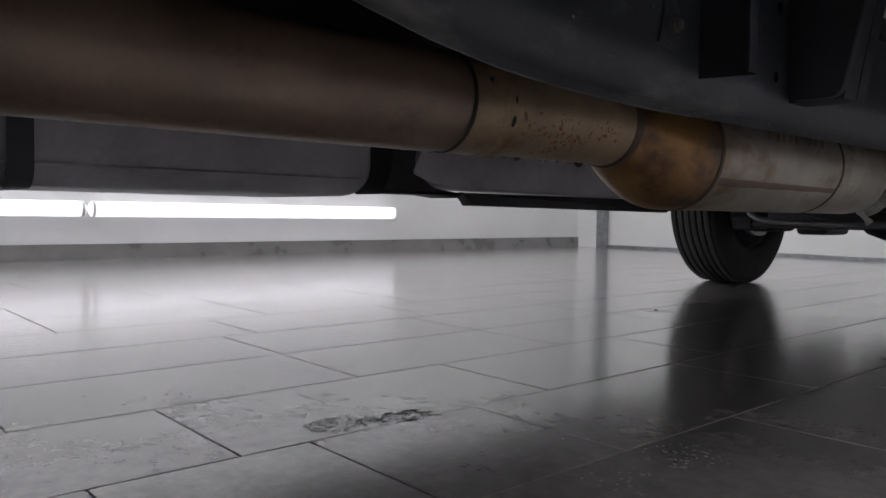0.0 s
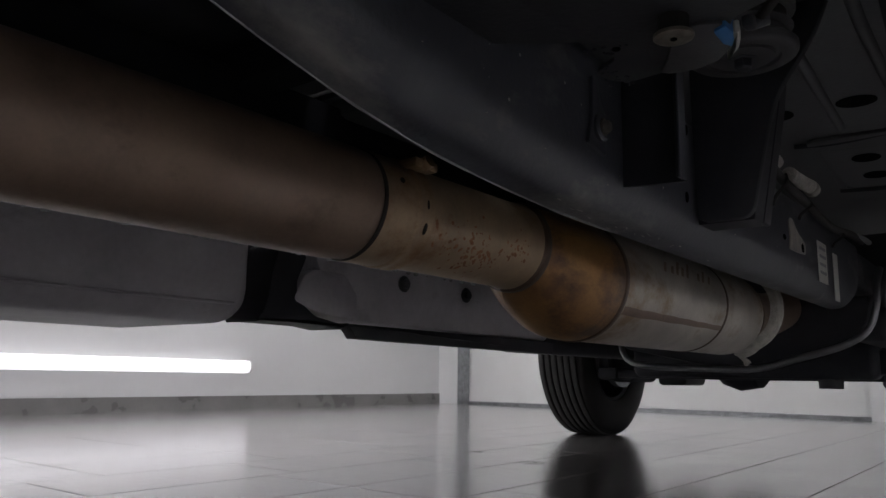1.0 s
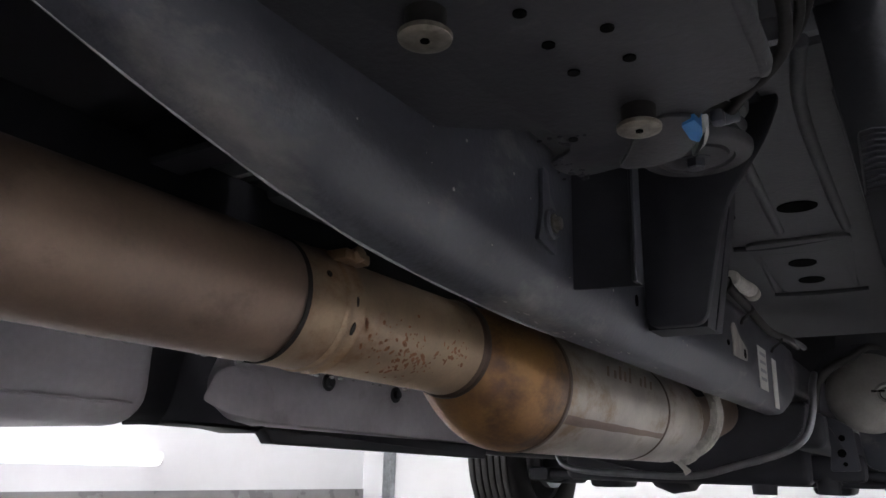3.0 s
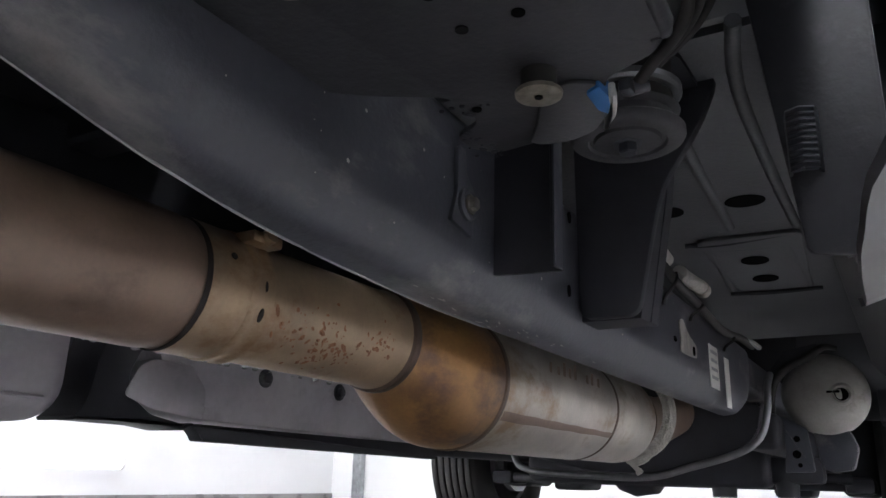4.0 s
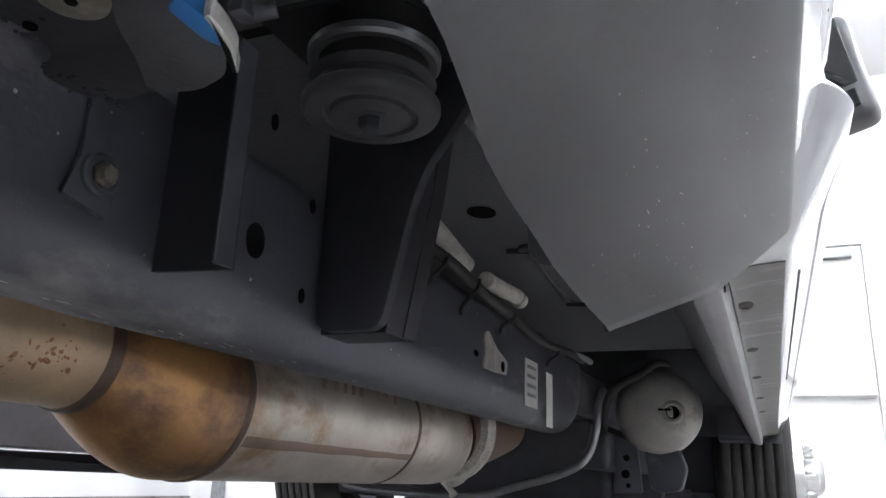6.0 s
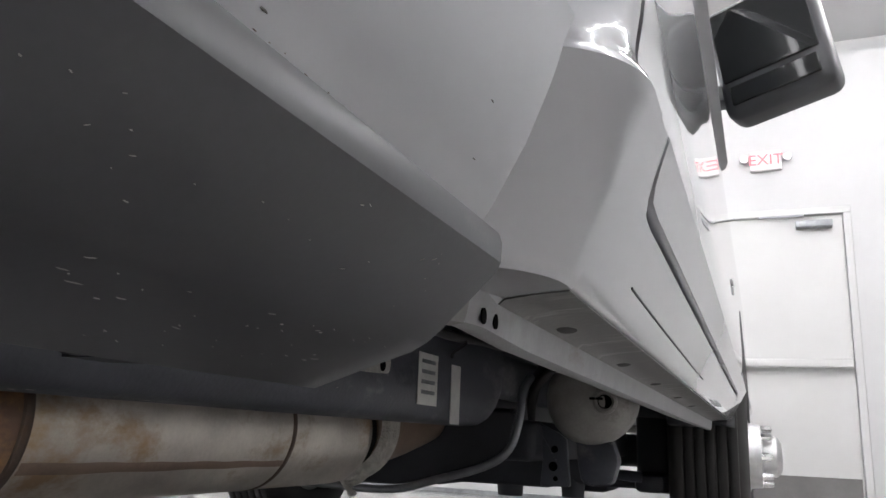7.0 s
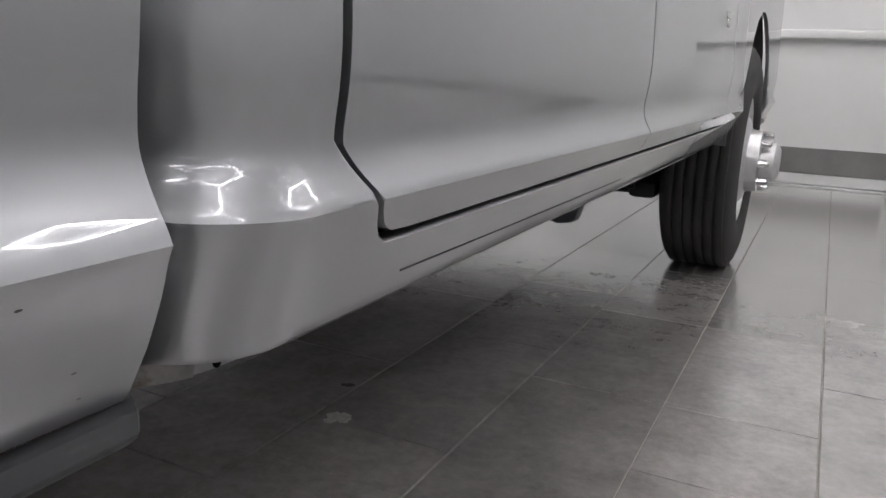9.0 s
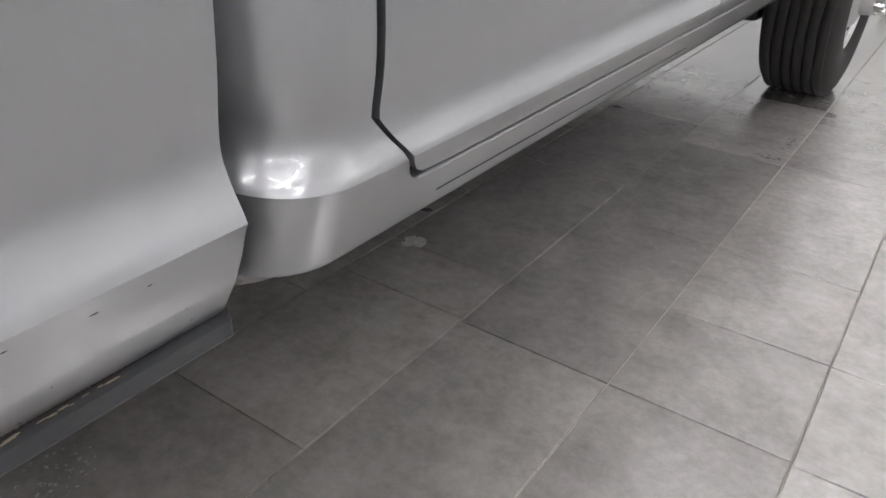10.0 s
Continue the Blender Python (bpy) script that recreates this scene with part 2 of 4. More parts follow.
def tile_material():
    """Grey porcelain: cloudy mottling, wet smears, and a tone of its own for each piece."""
    m = bpy.data.materials.new("grey_porcelain_tile")
    m.use_nodes = True
    nt = m.node_tree
    N, L = nt.nodes, nt.links
    b = N["Principled BSDF"]
    geo = N.new("ShaderNodeNewGeometry")
    info = N.new("ShaderNodeObjectInfo")
    cloud = N.new("ShaderNodeTexNoise")
    cloud.inputs["Scale"].default_value, cloud.inputs["Detail"].default_value = 7.0, 9
    cloud.inputs["Roughness"].default_value = .65
    grit = N.new("ShaderNodeTexNoise")
    grit.inputs["Scale"].default_value, grit.inputs["Detail"].default_value = 120, 3
    smear = N.new("ShaderNodeTexNoise")
    smear.inputs["Scale"].default_value, smear.inputs["Detail"].default_value, smear.inputs["Distortion"].default_value = 3.2, 5, .3
    for n in (cloud, grit, smear):
        L.new(geo.outputs["Position"], n.inputs["Vector"])
    ramp = N.new("ShaderNodeValToRGB")
    ramp.color_ramp.elements[0].position, ramp.color_ramp.elements[0].color = .34, (.225, .210, .202, 1)
    ramp.color_ramp.elements[1].position, ramp.color_ramp.elements[1].color = .66, (.410, .388, .373, 1)
    mid = N.new("ShaderNodeTexNoise")
    mid.inputs["Scale"].default_value, mid.inputs["Detail"].default_value, mid.inputs["Roughness"].default_value = 42, 7, .7
    L.new(geo.outputs["Position"], mid.inputs["Vector"])
    blend = N.new("ShaderNodeMix")
    blend.inputs[0].default_value = .42
    L.new(cloud.outputs["Fac"], blend.inputs[2])
    L.new(mid.outputs["Fac"], blend.inputs[3])
    L.new(blend.outputs[0], ramp.inputs["Fac"])
    tone = N.new("ShaderNodeMapRange")
    tone.inputs["To Min"].default_value, tone.inputs["To Max"].default_value = .86, 1.1
    L.new(info.outputs["Random"], tone.inputs["Value"])
    mul = N.new("ShaderNodeMix")
    mul.data_type, mul.blend_type = "RGBA", "MULTIPLY"
    mul.inputs[0].default_value = 1
    comb = N.new("ShaderNodeCombineColor")
    for k in range(3):
        L.new(tone.outputs[0], comb.inputs[k])
    L.new(ramp.outputs["Color"], mul.inputs[6])
    L.new(comb.outputs[0], mul.inputs[7])
    L.new(mul.outputs[2], b.inputs["Base Color"])
    rr = N.new("ShaderNodeValToRGB")
    rr.color_ramp.elements[0].position, rr.color_ramp.elements[0].color = .2, (.14, .14, .14, 1)
    rr.color_ramp.elements[1].position, rr.color_ramp.elements[1].color = .8, (.25, .25, .25, 1)
    L.new(smear.outputs["Fac"], rr.inputs["Fac"])
    L.new(rr.outputs["Color"], b.inputs["Roughness"])
    bp = N.new("ShaderNodeBump")
    bp.inputs["Strength"].default_value, bp.inputs["Distance"].default_value = .12, .001
    L.new(grit.outputs["Fac"], bp.inputs["Height"])
    L.new(bp.outputs["Normal"], b.inputs["Normal"])
    b.inputs["IOR"].default_value = 1.7
    b.inputs["Coat Weight"].default_value, b.inputs["Coat Roughness"].default_value, b.inputs["Coat IOR"].default_value = 1, .17, 1.85
    return m


M_TILE = tile_material()
M_WATER = bpy.data.materials.new("water")
M_WATER.use_nodes = True
_w = M_WATER.node_tree.nodes["Principled BSDF"]
_w.inputs["Base Color"].default_value, _w.inputs["Roughness"].default_value = (.78, .79, .80, 1), .06
_w.inputs["Transmission Weight"].default_value, _w.inputs["IOR"].default_value = .6, 1.33
M_DROP = material("wet_spot", (.40, .39, .38), .07, amount=.1, scale=60, coat=1.0)
M_GLASS = bpy.data.materials.new("dark_window_glass")
M_GLASS.use_nodes = True
_g = M_GLASS.node_tree.nodes["Principled BSDF"]
_g.inputs["Base Color"].default_value, _g.inputs["Roughness"].default_value = (.012, .013, .014, 1), .03
M_MIRROR = bpy.data.materials.new("mirror_glass")
M_MIRROR.use_nodes = True
_g = M_MIRROR.node_tree.nodes["Principled BSDF"]
_g.inputs["Base Color"].default_value, _g.inputs["Roughness"].default_value, _g.inputs["Metallic"].default_value = (.8, .82, .82, 1), .02, 1
M_RED = glow("red_sign_letters", (1.0, .22, .25), .9)
M_RED.node_tree.nodes["Principled BSDF"].inputs["Base Color"].default_value = (.7, .05, .06, 1)
M_SIGN = material("pale_sign_plastic", (.75, .72, .72), .4, amount=.05)

# ---------- the room ----------
XW, XE, YN, YS, ZC = -4.10, 4.15, 6.255, -6.6, 3.4
T = .2


def structure(name, bm, mat, label, category, smooth=False):
    ob = part(name, bm, mat, None, label, smooth)
    return tagged(ob, label, category, kind="structure")


structure("wall_west", box(XW - T, XW, YS - T, YN + T, 0, ZC), M_WALL, "white painted side wall of the workshop bay", "wall")
structure("wall_east", box(XE, XE + T, YS - T, YN + T, 0, ZC), M_WALL, "white painted opposite side wall of the bay", "wall")
structure("wall_south", box(XW, XE, YS - T, YS, 0, ZC), M_WALL, "white painted rear wall of the bay", "wall")
structure("ceiling", box(XW - T, XE + T, YS - T, YN + T, ZC, ZC + .15), M_WALL, "plain white workshop ceiling", "ceiling")
# end wall with the large door's opening (-3.80 to -0.13) and the exit door's opening (0.80 to 1.735)
GD0, GD1, GDH, ED0, ED1, EDH = -3.74, -.115, 3.05, .765, 1.713, 2.126
end = joined(box(XW, GD0 - .12, YN, YN + T, 0, ZC), box(GD0 - .12, GD1, YN, YN + T, GDH, ZC), box(GD1, ED0, YN, YN + T, 0, ZC),
             box(ED0, ED1, YN, YN + T, EDH, ZC), box(ED1, XE, YN, YN + T, 0, ZC))
structure("wall_north", end, M_WALL, "white painted end wall with two door openings", "wall")
structure("door_1", joined(*[box(GD0 - .12, GD1, YN + .07, YN + .12, .01 + k * .55, .555 + k * .55, .006, 1) for k in range(6)]), M_WALL2, "closed white sectional overhead door in the end wall", "overhead door")
rail = structure("trim_1", joined(box(GD0 - .12, GD0 - .02, YN + .005, YN + .05, 0, GDH, .003, 1), box(GD0 - .02, GD0, YN - .03, YN + .05, 0, GDH, .003, 1)), M_STEELGREY, "grey steel guide track of the overhead door", "door track")
structure("trim_2", box(GD0, GD1, YN + .02, YN + .07, 0, .03), M_STEELGREY, "thin grey bottom seal of the overhead door", "door seal")
for i, (x0, x1, y0, y1) in enumerate(((XW, XW + .014, YS, YN), (XE - .014, XE, YS, YN), (XW, XE, YS, YS + .014), (ED1 + .002, XE - .015, YN - .014, YN))):
    structure(f"baseboard_{i + 1}", box(x0, x1, y0, y1, 0, .1), M_BASE, "dark grey tile skirting along the wall", "skirting")

# ---------- floor ----------
structure("floor", box(XW - T, XE + T, YS - T, YN + T, -.12, -.0042), M_GROUT, "dark grouted bed under the grey floor tiles", "floor")

# ---------- exit door, sign, tube lamps ----------
frame_b = joined(box(ED0, ED0 + .05, YN - .012, YN + .1, 0, EDH - .05, .004, 1), box(ED1 - .05, ED1, YN - .012, YN + .1, 0, EDH - .05, .004, 1), box(ED0, ED1, YN - .012, YN + .1, EDH - .05, EDH, .004, 1))
exit_door = structure("door_2", box(ED0 + .053, ED1 - .053, YN + .02, YN + .065, .02, EDH - .053, .003, 1), M_WALL2, "closed white exit door with push bar and kick plate", "door")
part("door_frame", frame_b, M_WALL2, exit_door)
part("push_bar", joined(box(ED0 + .06, ED1 - .06, YN - .06, YN - .015, .985, 1.045, .012, 3), box(ED0 + .07, ED0 + .13, YN - .03, YN + .02, .98, 1.05, .006, 2), box(ED1 - .13, ED1 - .07, YN - .03, YN + .02, .98, 1.05, .006, 2)), M_WALL2, exit_door)
part("kick_plate", box(ED0 + .065, ED1 - .065, YN + .016, YN + .02, .092, .268), M_BASE, exit_door, "dull grey-brown metal kick plate", False)
part("door_closer", joined(box(ED1 - .36, ED1 - .12, YN - .05, YN + .02, EDH - .15, EDH - .1, .006, 2), box(ED1 - .60, ED1 - .3, YN - .035, YN - .02, EDH - .07, EDH - .052, .004, 1)), M_STEELGREY, exit_door, "grey overhead door closer")
part("threshold", box(ED0 + .052, ED1 - .052, YN - .03, YN + .1, -.003, .018, .006, 2), M_ALU, exit_door)

sign = new("exit_sign")
tagged(sign, "pale exit sign box with glowing red letters above the exit door", "exit sign")
sign.location, sign.scale = (1.184, YN - .018, 2.503), (.8, .8, .8)
part("sign_body", box(-.135, .135, -.03, .018, -.095, .095, .012, 3), M_SIGN, sign)
for s in (-1, 1):
    part("lamp_head", lathe([(0, 0), (.0, .03), (.035, .042), (.045, .035), (.045, 0)], (s * .185, .0, .02), (0, -1, 0), 20), M_ALU, sign, "small emergency lamp head")
    part("lamp_arm", tube([(s * .13, 0, 0), (s * .16, 0, .01), (s * .185, .0, .02)], .008, 8), M_ALU, sign)
cu = bpy.data.curves.new("letters", "FONT")
cu.body, cu.size, cu.extrude, cu.align_x, cu.align_y = "EXIT", .145, .002, "CENTER", "CENTER"
tmp = bpy.data.objects.new("letters", cu)
scene.collection.objects.link(tmp)
deps = bpy.context.evaluated_depsgraph_get()
letters = bpy.data.meshes.new_from_object(tmp.evaluated_get(deps))
bpy.data.objects.remove(tmp)
letters.materials.clear()
letters.materials.append(M_RED)
lt = new("letters", letters)
lt.parent, lt.matrix_basis = sign, pose(0, -.033, 0, 90)


def tube_lamp(length, shine):
    """Along +y from the origin, sticking out towards +x."""
    lamp = new("tube_lamp")
    tagged(lamp, "long white fluorescent tube lamp fixed to the wall", "tube lamp", "tube lamps")
    part("tube", lathe([(0, 0), (0, .03), (.012, .044), (.04, .048), (length - .04, .048), (length - .012, .044), (length, .03), (length, 0)], (.062, 0, 0), (0, 1, 0), 24), shine, lamp, "glowing white tube")
    part("backplate", box(.0, .018, .05, length - .05, -.035, .035, .004, 1), M_WALL2, lamp)
    for y in (.02, length - .02):
        part("clip", lathe([(-.01, .049), (-.01, .052), (.01, .052), (.01, .049)], (.062, y, 0), (0, 1, 0), 24, True), M_WALL2, lamp)
    return lamp


LAMP_L = 2.42
low = tube_lamp(LAMP_L, M_TUBE)
low.matrix_basis = pose(XW + .002, 1.345, .323)
for y in (-1.1, -3.54, -5.98):
    copy_thing(low, pose(XW + .002, y, .323))

# ceiling lamp: slim glowing tubes joined in a honeycomb
comb = new("honeycomb_lamp")
tagged(comb, "ceiling lamp of slim glowing tubes in a honeycomb", "ceiling lamp")
comb.location = (2.45, 3.6, ZC - .06)
EDGE = 1.6
# cell (0, -2) is unseen, added to brighten the floor beside the truck
CELLS = ((0, 0), (0, -2), (-1, -1), (-1, -2), (-1, -3), (-2, 0), (-2, -1), (-2, -2), (-2, -3))
seen = set()
for i, j in CELLS:
    cx, cy = i * 1.5 * EDGE, (j + .5 * (i % 2)) * math.sqrt(3) * EDGE
    for k in range(6):
        a = Vector((cx + EDGE * math.cos(k * math.pi / 3), cy + EDGE * math.sin(k * math.pi / 3), 0))
        b = Vector((cx + EDGE * math.cos((k + 1) * math.pi / 3), cy + EDGE * math.sin((k + 1) * math.pi / 3), 0))
        key = (round((a.x + b.x) * 50), round((a.y + b.y) * 50))
        if key in seen:
            continue
        seen.add(key)
        part("tube", tube([a.lerp(b, .02), a.lerp(b, .985)], .022, 8, 1), M_TUBE_TOP, comb)
        if k in (0, 3):
            part("hanger", box(a.x - .025, a.x + .025, a.y - .025, a.y + .025, -.015, .058, .004, 1), M_WALL2, comb)

# ---------- the truck ----------
truck = new("pickup_truck")
tagged(truck, "silver crew-cab dually pickup truck parked on the tiles", "pickup truck")


def lerp(knots, v):
    for (a, p), (b, q) in zip(knots, knots[1:]):
        if v <= b:
            u = min(max((v - a) / (b - a), 0), 1)
            return p + (q - p) * u
    return knots[-1][1]


def eased(knots, n=6):
    """Knots (v, w) thickened by a smooth curve through them."""
    pts = [Vector((a, b)) for a, b in knots]
    out = []
    for i in range(len(pts) - 1):
        p0, p1, p2, p3 = pts[max(i - 1, 0)], pts[i], pts[i + 1], pts[min(i + 2, len(pts) - 1)]
        for s in range(n):
            u = s / n
            q = .5 * ((2 * p1) + (p2 - p0) * u + (2 * p0 - 5 * p1 + 4 * p2 - p3) * u * u + (3 * p1 - p0 - 3 * p2 + p3) * u ** 3)
            out.append((q.x, q.y))
    return out + [tuple(pts[-1])]


# frame rails: rounded box section, rising to the rear
RAIL_BOTTOM = [(-2.6, 0.785), (-0.9, 0.779), (-0.5, 0.741), (-0.225, 0.666), (-0.005, 0.611), (0.168, 0.566), (0.231, 0.547), (0.308, 0.528), (0.403, 0.507), (0.523, 0.489), (0.655, 0.48), (0.82, 0.473), (1.315, 0.473), (2.4, 0.473), (2.47, 0.476), (2.52, 0.489), (2.55, 0.518), (2.56, 0.562)]


def rail_mesh(x_in, x_out, high=.215):
    rows = []
    ys = [-2.6, -1.8, -.9, -.7, -.5, -.35, -.2, -.1, 0, .08, .157, .215, .285, .371, .48, .6, .75, 1.0, 1.2, 1.6, 2.0, 2.4, 2.47, 2.52, 2.55, 2.56]
    for y in ys:
        zb = lerp(RAIL_BOTTOM, y)
        zt = lerp(RAIL_BOTTOM, min(y, 2.4)) + high
        o = round_outline([(x_in, zb), (x_in + .004 if x_in > 0 else x_in + .03, zb), (x_out - .03 if x_in > 0 else x_out - .004, zb + .004), (x_out, zb + .045), (x_out, zt), (x_in, zt)], .03, 4)
        rows.append([(x, y, z) for x, z in o])
    bm = grid_surface([r + [r[0]] for r in rows])
    bmesh.ops.remove_doubles(bm, verts=bm.verts[:], dist=1e-5)
    bmesh.ops.holes_fill(bm, edges=[e for e in bm.edges if e.is_boundary])
    bmesh.ops.recalc_face_normals(bm, faces=bm.faces[:])
    return bm


rail_r = cpart("frame_rail", rail_mesh(.355, .422), M_CHASSIS, truck, "dusty black steel frame rail")
rail_l = cpart("frame_rail", rail_mesh(-.934, -.867), M_CHASSIS, truck)
for x in (.37, -.885):
    cpart("front_frame_horn", box(x - .04, x + .04, 2.56, 5.6, .56, .68, .02, 3), M_CHASSIS, truck)

# bed-mount plate with its two big washers
plate_o = round_outline([(.40, -.25), (.706, -.25), (.706, .50), (.706, .575), (.688, .604), (.642, .624), (.632, .648), (.624, .678), (.601, .706), (.572, .717), (.545, .713), (.495, .720), (.475, .702), (.472, .670), (.507, .650), (.513, .624), (.507, .593), (.45, .56), (.40, .52)], .010, 3)
plate = cpart("hanger_plate", joined(slab(plate_o, "z", .603, .609, .002), tube([(.702, -.25, .611), (.702, .2, .611), (.702, .545, .611), (.692, .585, .611), (.668, .607, .612), (.642, .620, .613)], .0085, 10), box(.700, .709, -.25, .53, .612, .72, .004, 2)), M_PLATE, truck, "black pressed steel hanger plate")
for x, y, r in [(x, .361 + .0475 * k, .0052) for x in (.572, .618) for k in range(4)] + [(.572, .31, .005), (.618, .31, .005), (.521, .622, .0045)]:
    cpart("punched_hole", lathe([(0, 0), (0, r), (.002, r), (.002, 0)], (x, y, .6015), (0, 0, 1), 14), M_DARK, plate)
random.seed(11)
for cx, cy, n in ((.507, .62, 10), (.484, .672, 8), (.49, .708, 9)):
    for k in range(n):
        r = random.uniform(.0012, .0045)
        b = lathe([(0, 0), (0, r), (.0012, r * .8), (.0016, 0)], (0, 0, 0), (0, 0, -1), 7)
        b.transform(Matrix.Translation((cx + random.gauss(0, .008), cy + random.gauss(0, .010), .6035)) @ Matrix.Rotation(random.random() * 6, 4, "Z") @ Matrix.Diagonal((random.uniform(.5, 1.6), 1, 1, 1)))
        cpart("flaking_sealer", b, M_CHASSIS2, plate)


def washer_bolt(x, y, z):
    cpart("bolt_head", lathe([(.0004, 0), (.0, .006), (-.0004, .012), (.0003, .0178), (.001, .0192), (.0042, .0195), (.005, .0185), (.005, 0)], (x, y, z - .002), (0, 0, 1), 32), M_ZINC, plate, "round zinc washer-head bolt")
    cpart("socket", lathe([(0, 0), (0, .0036), (.003, .0036), (.003, 0)], (x, y, z - .0030), (0, 0, 1), 6), M_DARK, plate)
    cpart("spacer", lathe([(0, .0), (0, .0145), (.025, .0155), (.025, 0)], (x, y, z + .002), (0, 0, 1), 24), M_RUBBER, plate)


washer_bolt(.515, .376, .583)
washer_bolt(.596, .589, .583)
washer_bolt(.670, .351, .583)

# sensor with blue tape, its cables, and the worn tongue under it
tongue = cpart("worn_tongue", slab(round_outline([(.560, .668), (.574, .640), (.590, .618), (.612, .610), (.634, .622), (.630, .650), (.624, .679), (.601, .708), (.572, .7185), (.545, .7145), (.536, .704), (.546, .690)], .008), "z", .5992, .6035, .0016), M_MOUNT, truck, "grey worn rounded tongue under the hanger plate")
cpart("tape", slab(round_outline([(.621, .630), (.635, .622), (.637, .648), (.627, .676), (.620, .664)], .004), "z", .5965, .612, .0008), M_BLUE, tongue, "blue tape")
cpart("white_edge", slab(round_outline([(.636, .642), (.642, .642), (.638, .662), (.630, .682), (.613, .704), (.614, .697), (.627, .677)], .003), "z", .596, .610, .002), M_LABEL, tongue, "white plastic edge")
sensor = cpart("sensor", joined(box(.640, .653, .655, .672, .606, .620, .004, 2), lathe([(0, .007), (.018, .0065), (.018, 0)], (.646, .668, .613), (.7, .3, .2), 10)), M_CHASSIS, truck, "small dark plug")
cpart("cable", tube([(.650, .674, .616), (.675, .652, .626), (.700, .626, .630), (.718, .590, .634), (.725, .52, .645), (.727, .40, .665)], .0055, 10), M_RUBBER, sensor)
cpart("cable", tube([(.655, .690, .640), (.690, .672, .652), (.718, .632, .656), (.733, .58, .665), (.738, .48, .69), (.735, .40, .74)], .0045, 10), M_RUBBER, sensor)
cpart("cable", tube([(.66, .72, .66), (.70, .71, .685), (.728, .67, .700), (.742, .61, .715), (.74, .52, .76)], .004, 10), M_RUBBER, sensor)

# bracket ahead of the plate; its lit edge is a strip in a lighter colour
brk = cpart("side_bracket", joined(slab([(.422, .513), (.508, .509), (.508, .72), (.422, .74)], "y", .85, .856), box(.502, .508, .832, .85, .511, .72, .001, 1)), M_CHASSIS2, truck, "flat black steel bracket")
cpart("side_bracket_edge", box(.5065, .5095, .828, .852, .510, .72, .0008, 1), M_CHASSIS, brk)
cpart("clip_plate", joined(slab(round_outline([(.740, .549), (.788, .540), (.790, .596), (.772, .612), (.768, .64), (.752, .64), (.752, .585)], .004), "x", .422, .428, .001), lathe([(0, .019), (.005, .0185), (.007, .016), (.007, .012)], (.427, .771, .574), (1, 0, 0), 20)), M_CHASSIS, truck, "dark notched clip plate")
cb = cpart("clip_bolt", lathe([(0, .012), (.004, .012), (.004, .008), (.010, .008), (.011, 0)], (.431, .772, .574), (1, 0, 0), 6), M_ZINC, truck, "small zinc hex bolt")

# cab mount: support box, saddle, rubber discs, bolt
mount = cpart("cab_mount_bracket", joined(slab([(.424, .508), (.512, .508), (.545, .70), (.56, .86), (.424, .86)], "y", 1.135, 1.2), slab([(.505, .51), (.514, .51), (.547, .70), (.562, .84), (.553, .84), (.538, .70)], "y", 1.18, 1.215)), M_CHASSIS2, truck, "tall matt black cab mount bracket")
cpart("saddle", slab(round_outline([(.42, .93), (.605, .935), (.636, .88), (.641, .843), (.619, .79), (.597, .755), (.562, .705), (.546, .66), (.513, .509), (.426, .509)], .02), "y", 1.118, 1.137, .003), M_CHASSIS2, mount)
cpart("shelf", slab([(.42, .95), (.58, .95), (.615, 1.02), (.618, 1.11), (.42, 1.11)], "z", .836, .844), M_CHASSIS2, mount)
rub = cpart("rubber_mount", lathe([(-0.001, 0.0), (-0.001, 0.022), (0, 0.0439), (0.005, 0.0458), (0.005, 0.0512), (0, 0.0531), (0, 0.0705), (0.003, 0.075), (0.007, 0.0769), (0.015, 0.0769), (0.019, 0.0732), (0.022, 0.0641), (0.034, 0.0622), (0.038, 0.0695), (0.042, 0.0714), (0.042, 0.0)], (.540, 1.015, .724), (0, 0, 1), 48), M_MOUNT, mount, "round dusty rubber cab mount")
cpart("upper_cup", lathe([(0, 0.0592), (0, 0.0713), (0.004, 0.0753), (0.012, 0.0753), (0.016, 0.0696), (0.016, 0.0592)], (.540, 1.015, .787), (0, 0, 1), 48, True), M_STEELGREY, mount, "dull steel rim")
cpart("mount_neck", lathe([(0, 0.0), (0, 0.0618), (0.1, 0.0635), (0.1, 0.0)], (.540, 1.015, .749), (0, 0, 1), 40), M_RUBBER, mount)
cpart("mount_bolt", lathe([(0, 0), (0, .011), (.002, .0135), (.014, .0135), (.014, .022), (.017, .022), (.017, 0)], (.540, 1.015, .708), (0, 0, 1), 6), M_CHASSIS, mount)

# holes and marks on the rail
for y, z, ry, rz in ((.523, .622, .008, .011), (.991, .585, .016, .020), (1.095, .66, .006, .009), (1.088, .546, .006, .009), (1.003, .731, .006, .010), (1.683, .573, .012, .006)):
    bm = lathe([(0, 0), (0, 1), (.002, 1), (.002, 0)], (0, 0, 0), (1, 0, 0), 18)
    bm.transform(Matrix.Translation((.4213, y, z)) @ Matrix.Diagonal((1, ry, rz, 1)))
    cpart("rail_hole", bm, M_DARK, rail_r)
cpart("bare_patch", slab(round_outline([(1.716, .616), (1.747, .629), (1.80, .600), (1.87, .583), (1.865, .556), (1.787, .552), (1.716, .551), (1.728, .583)], .012), "x", .421, .4245), M_PATCH, rail_r, "scuffed bare patch with a bolt hole")
cpart("patch_hole", lathe([(0, 0), (0, .011), (.002, .011), (.002, 0)], (.4236, 1.835, .569), (1, 0, 0), 14), M_DARK, rail_r)
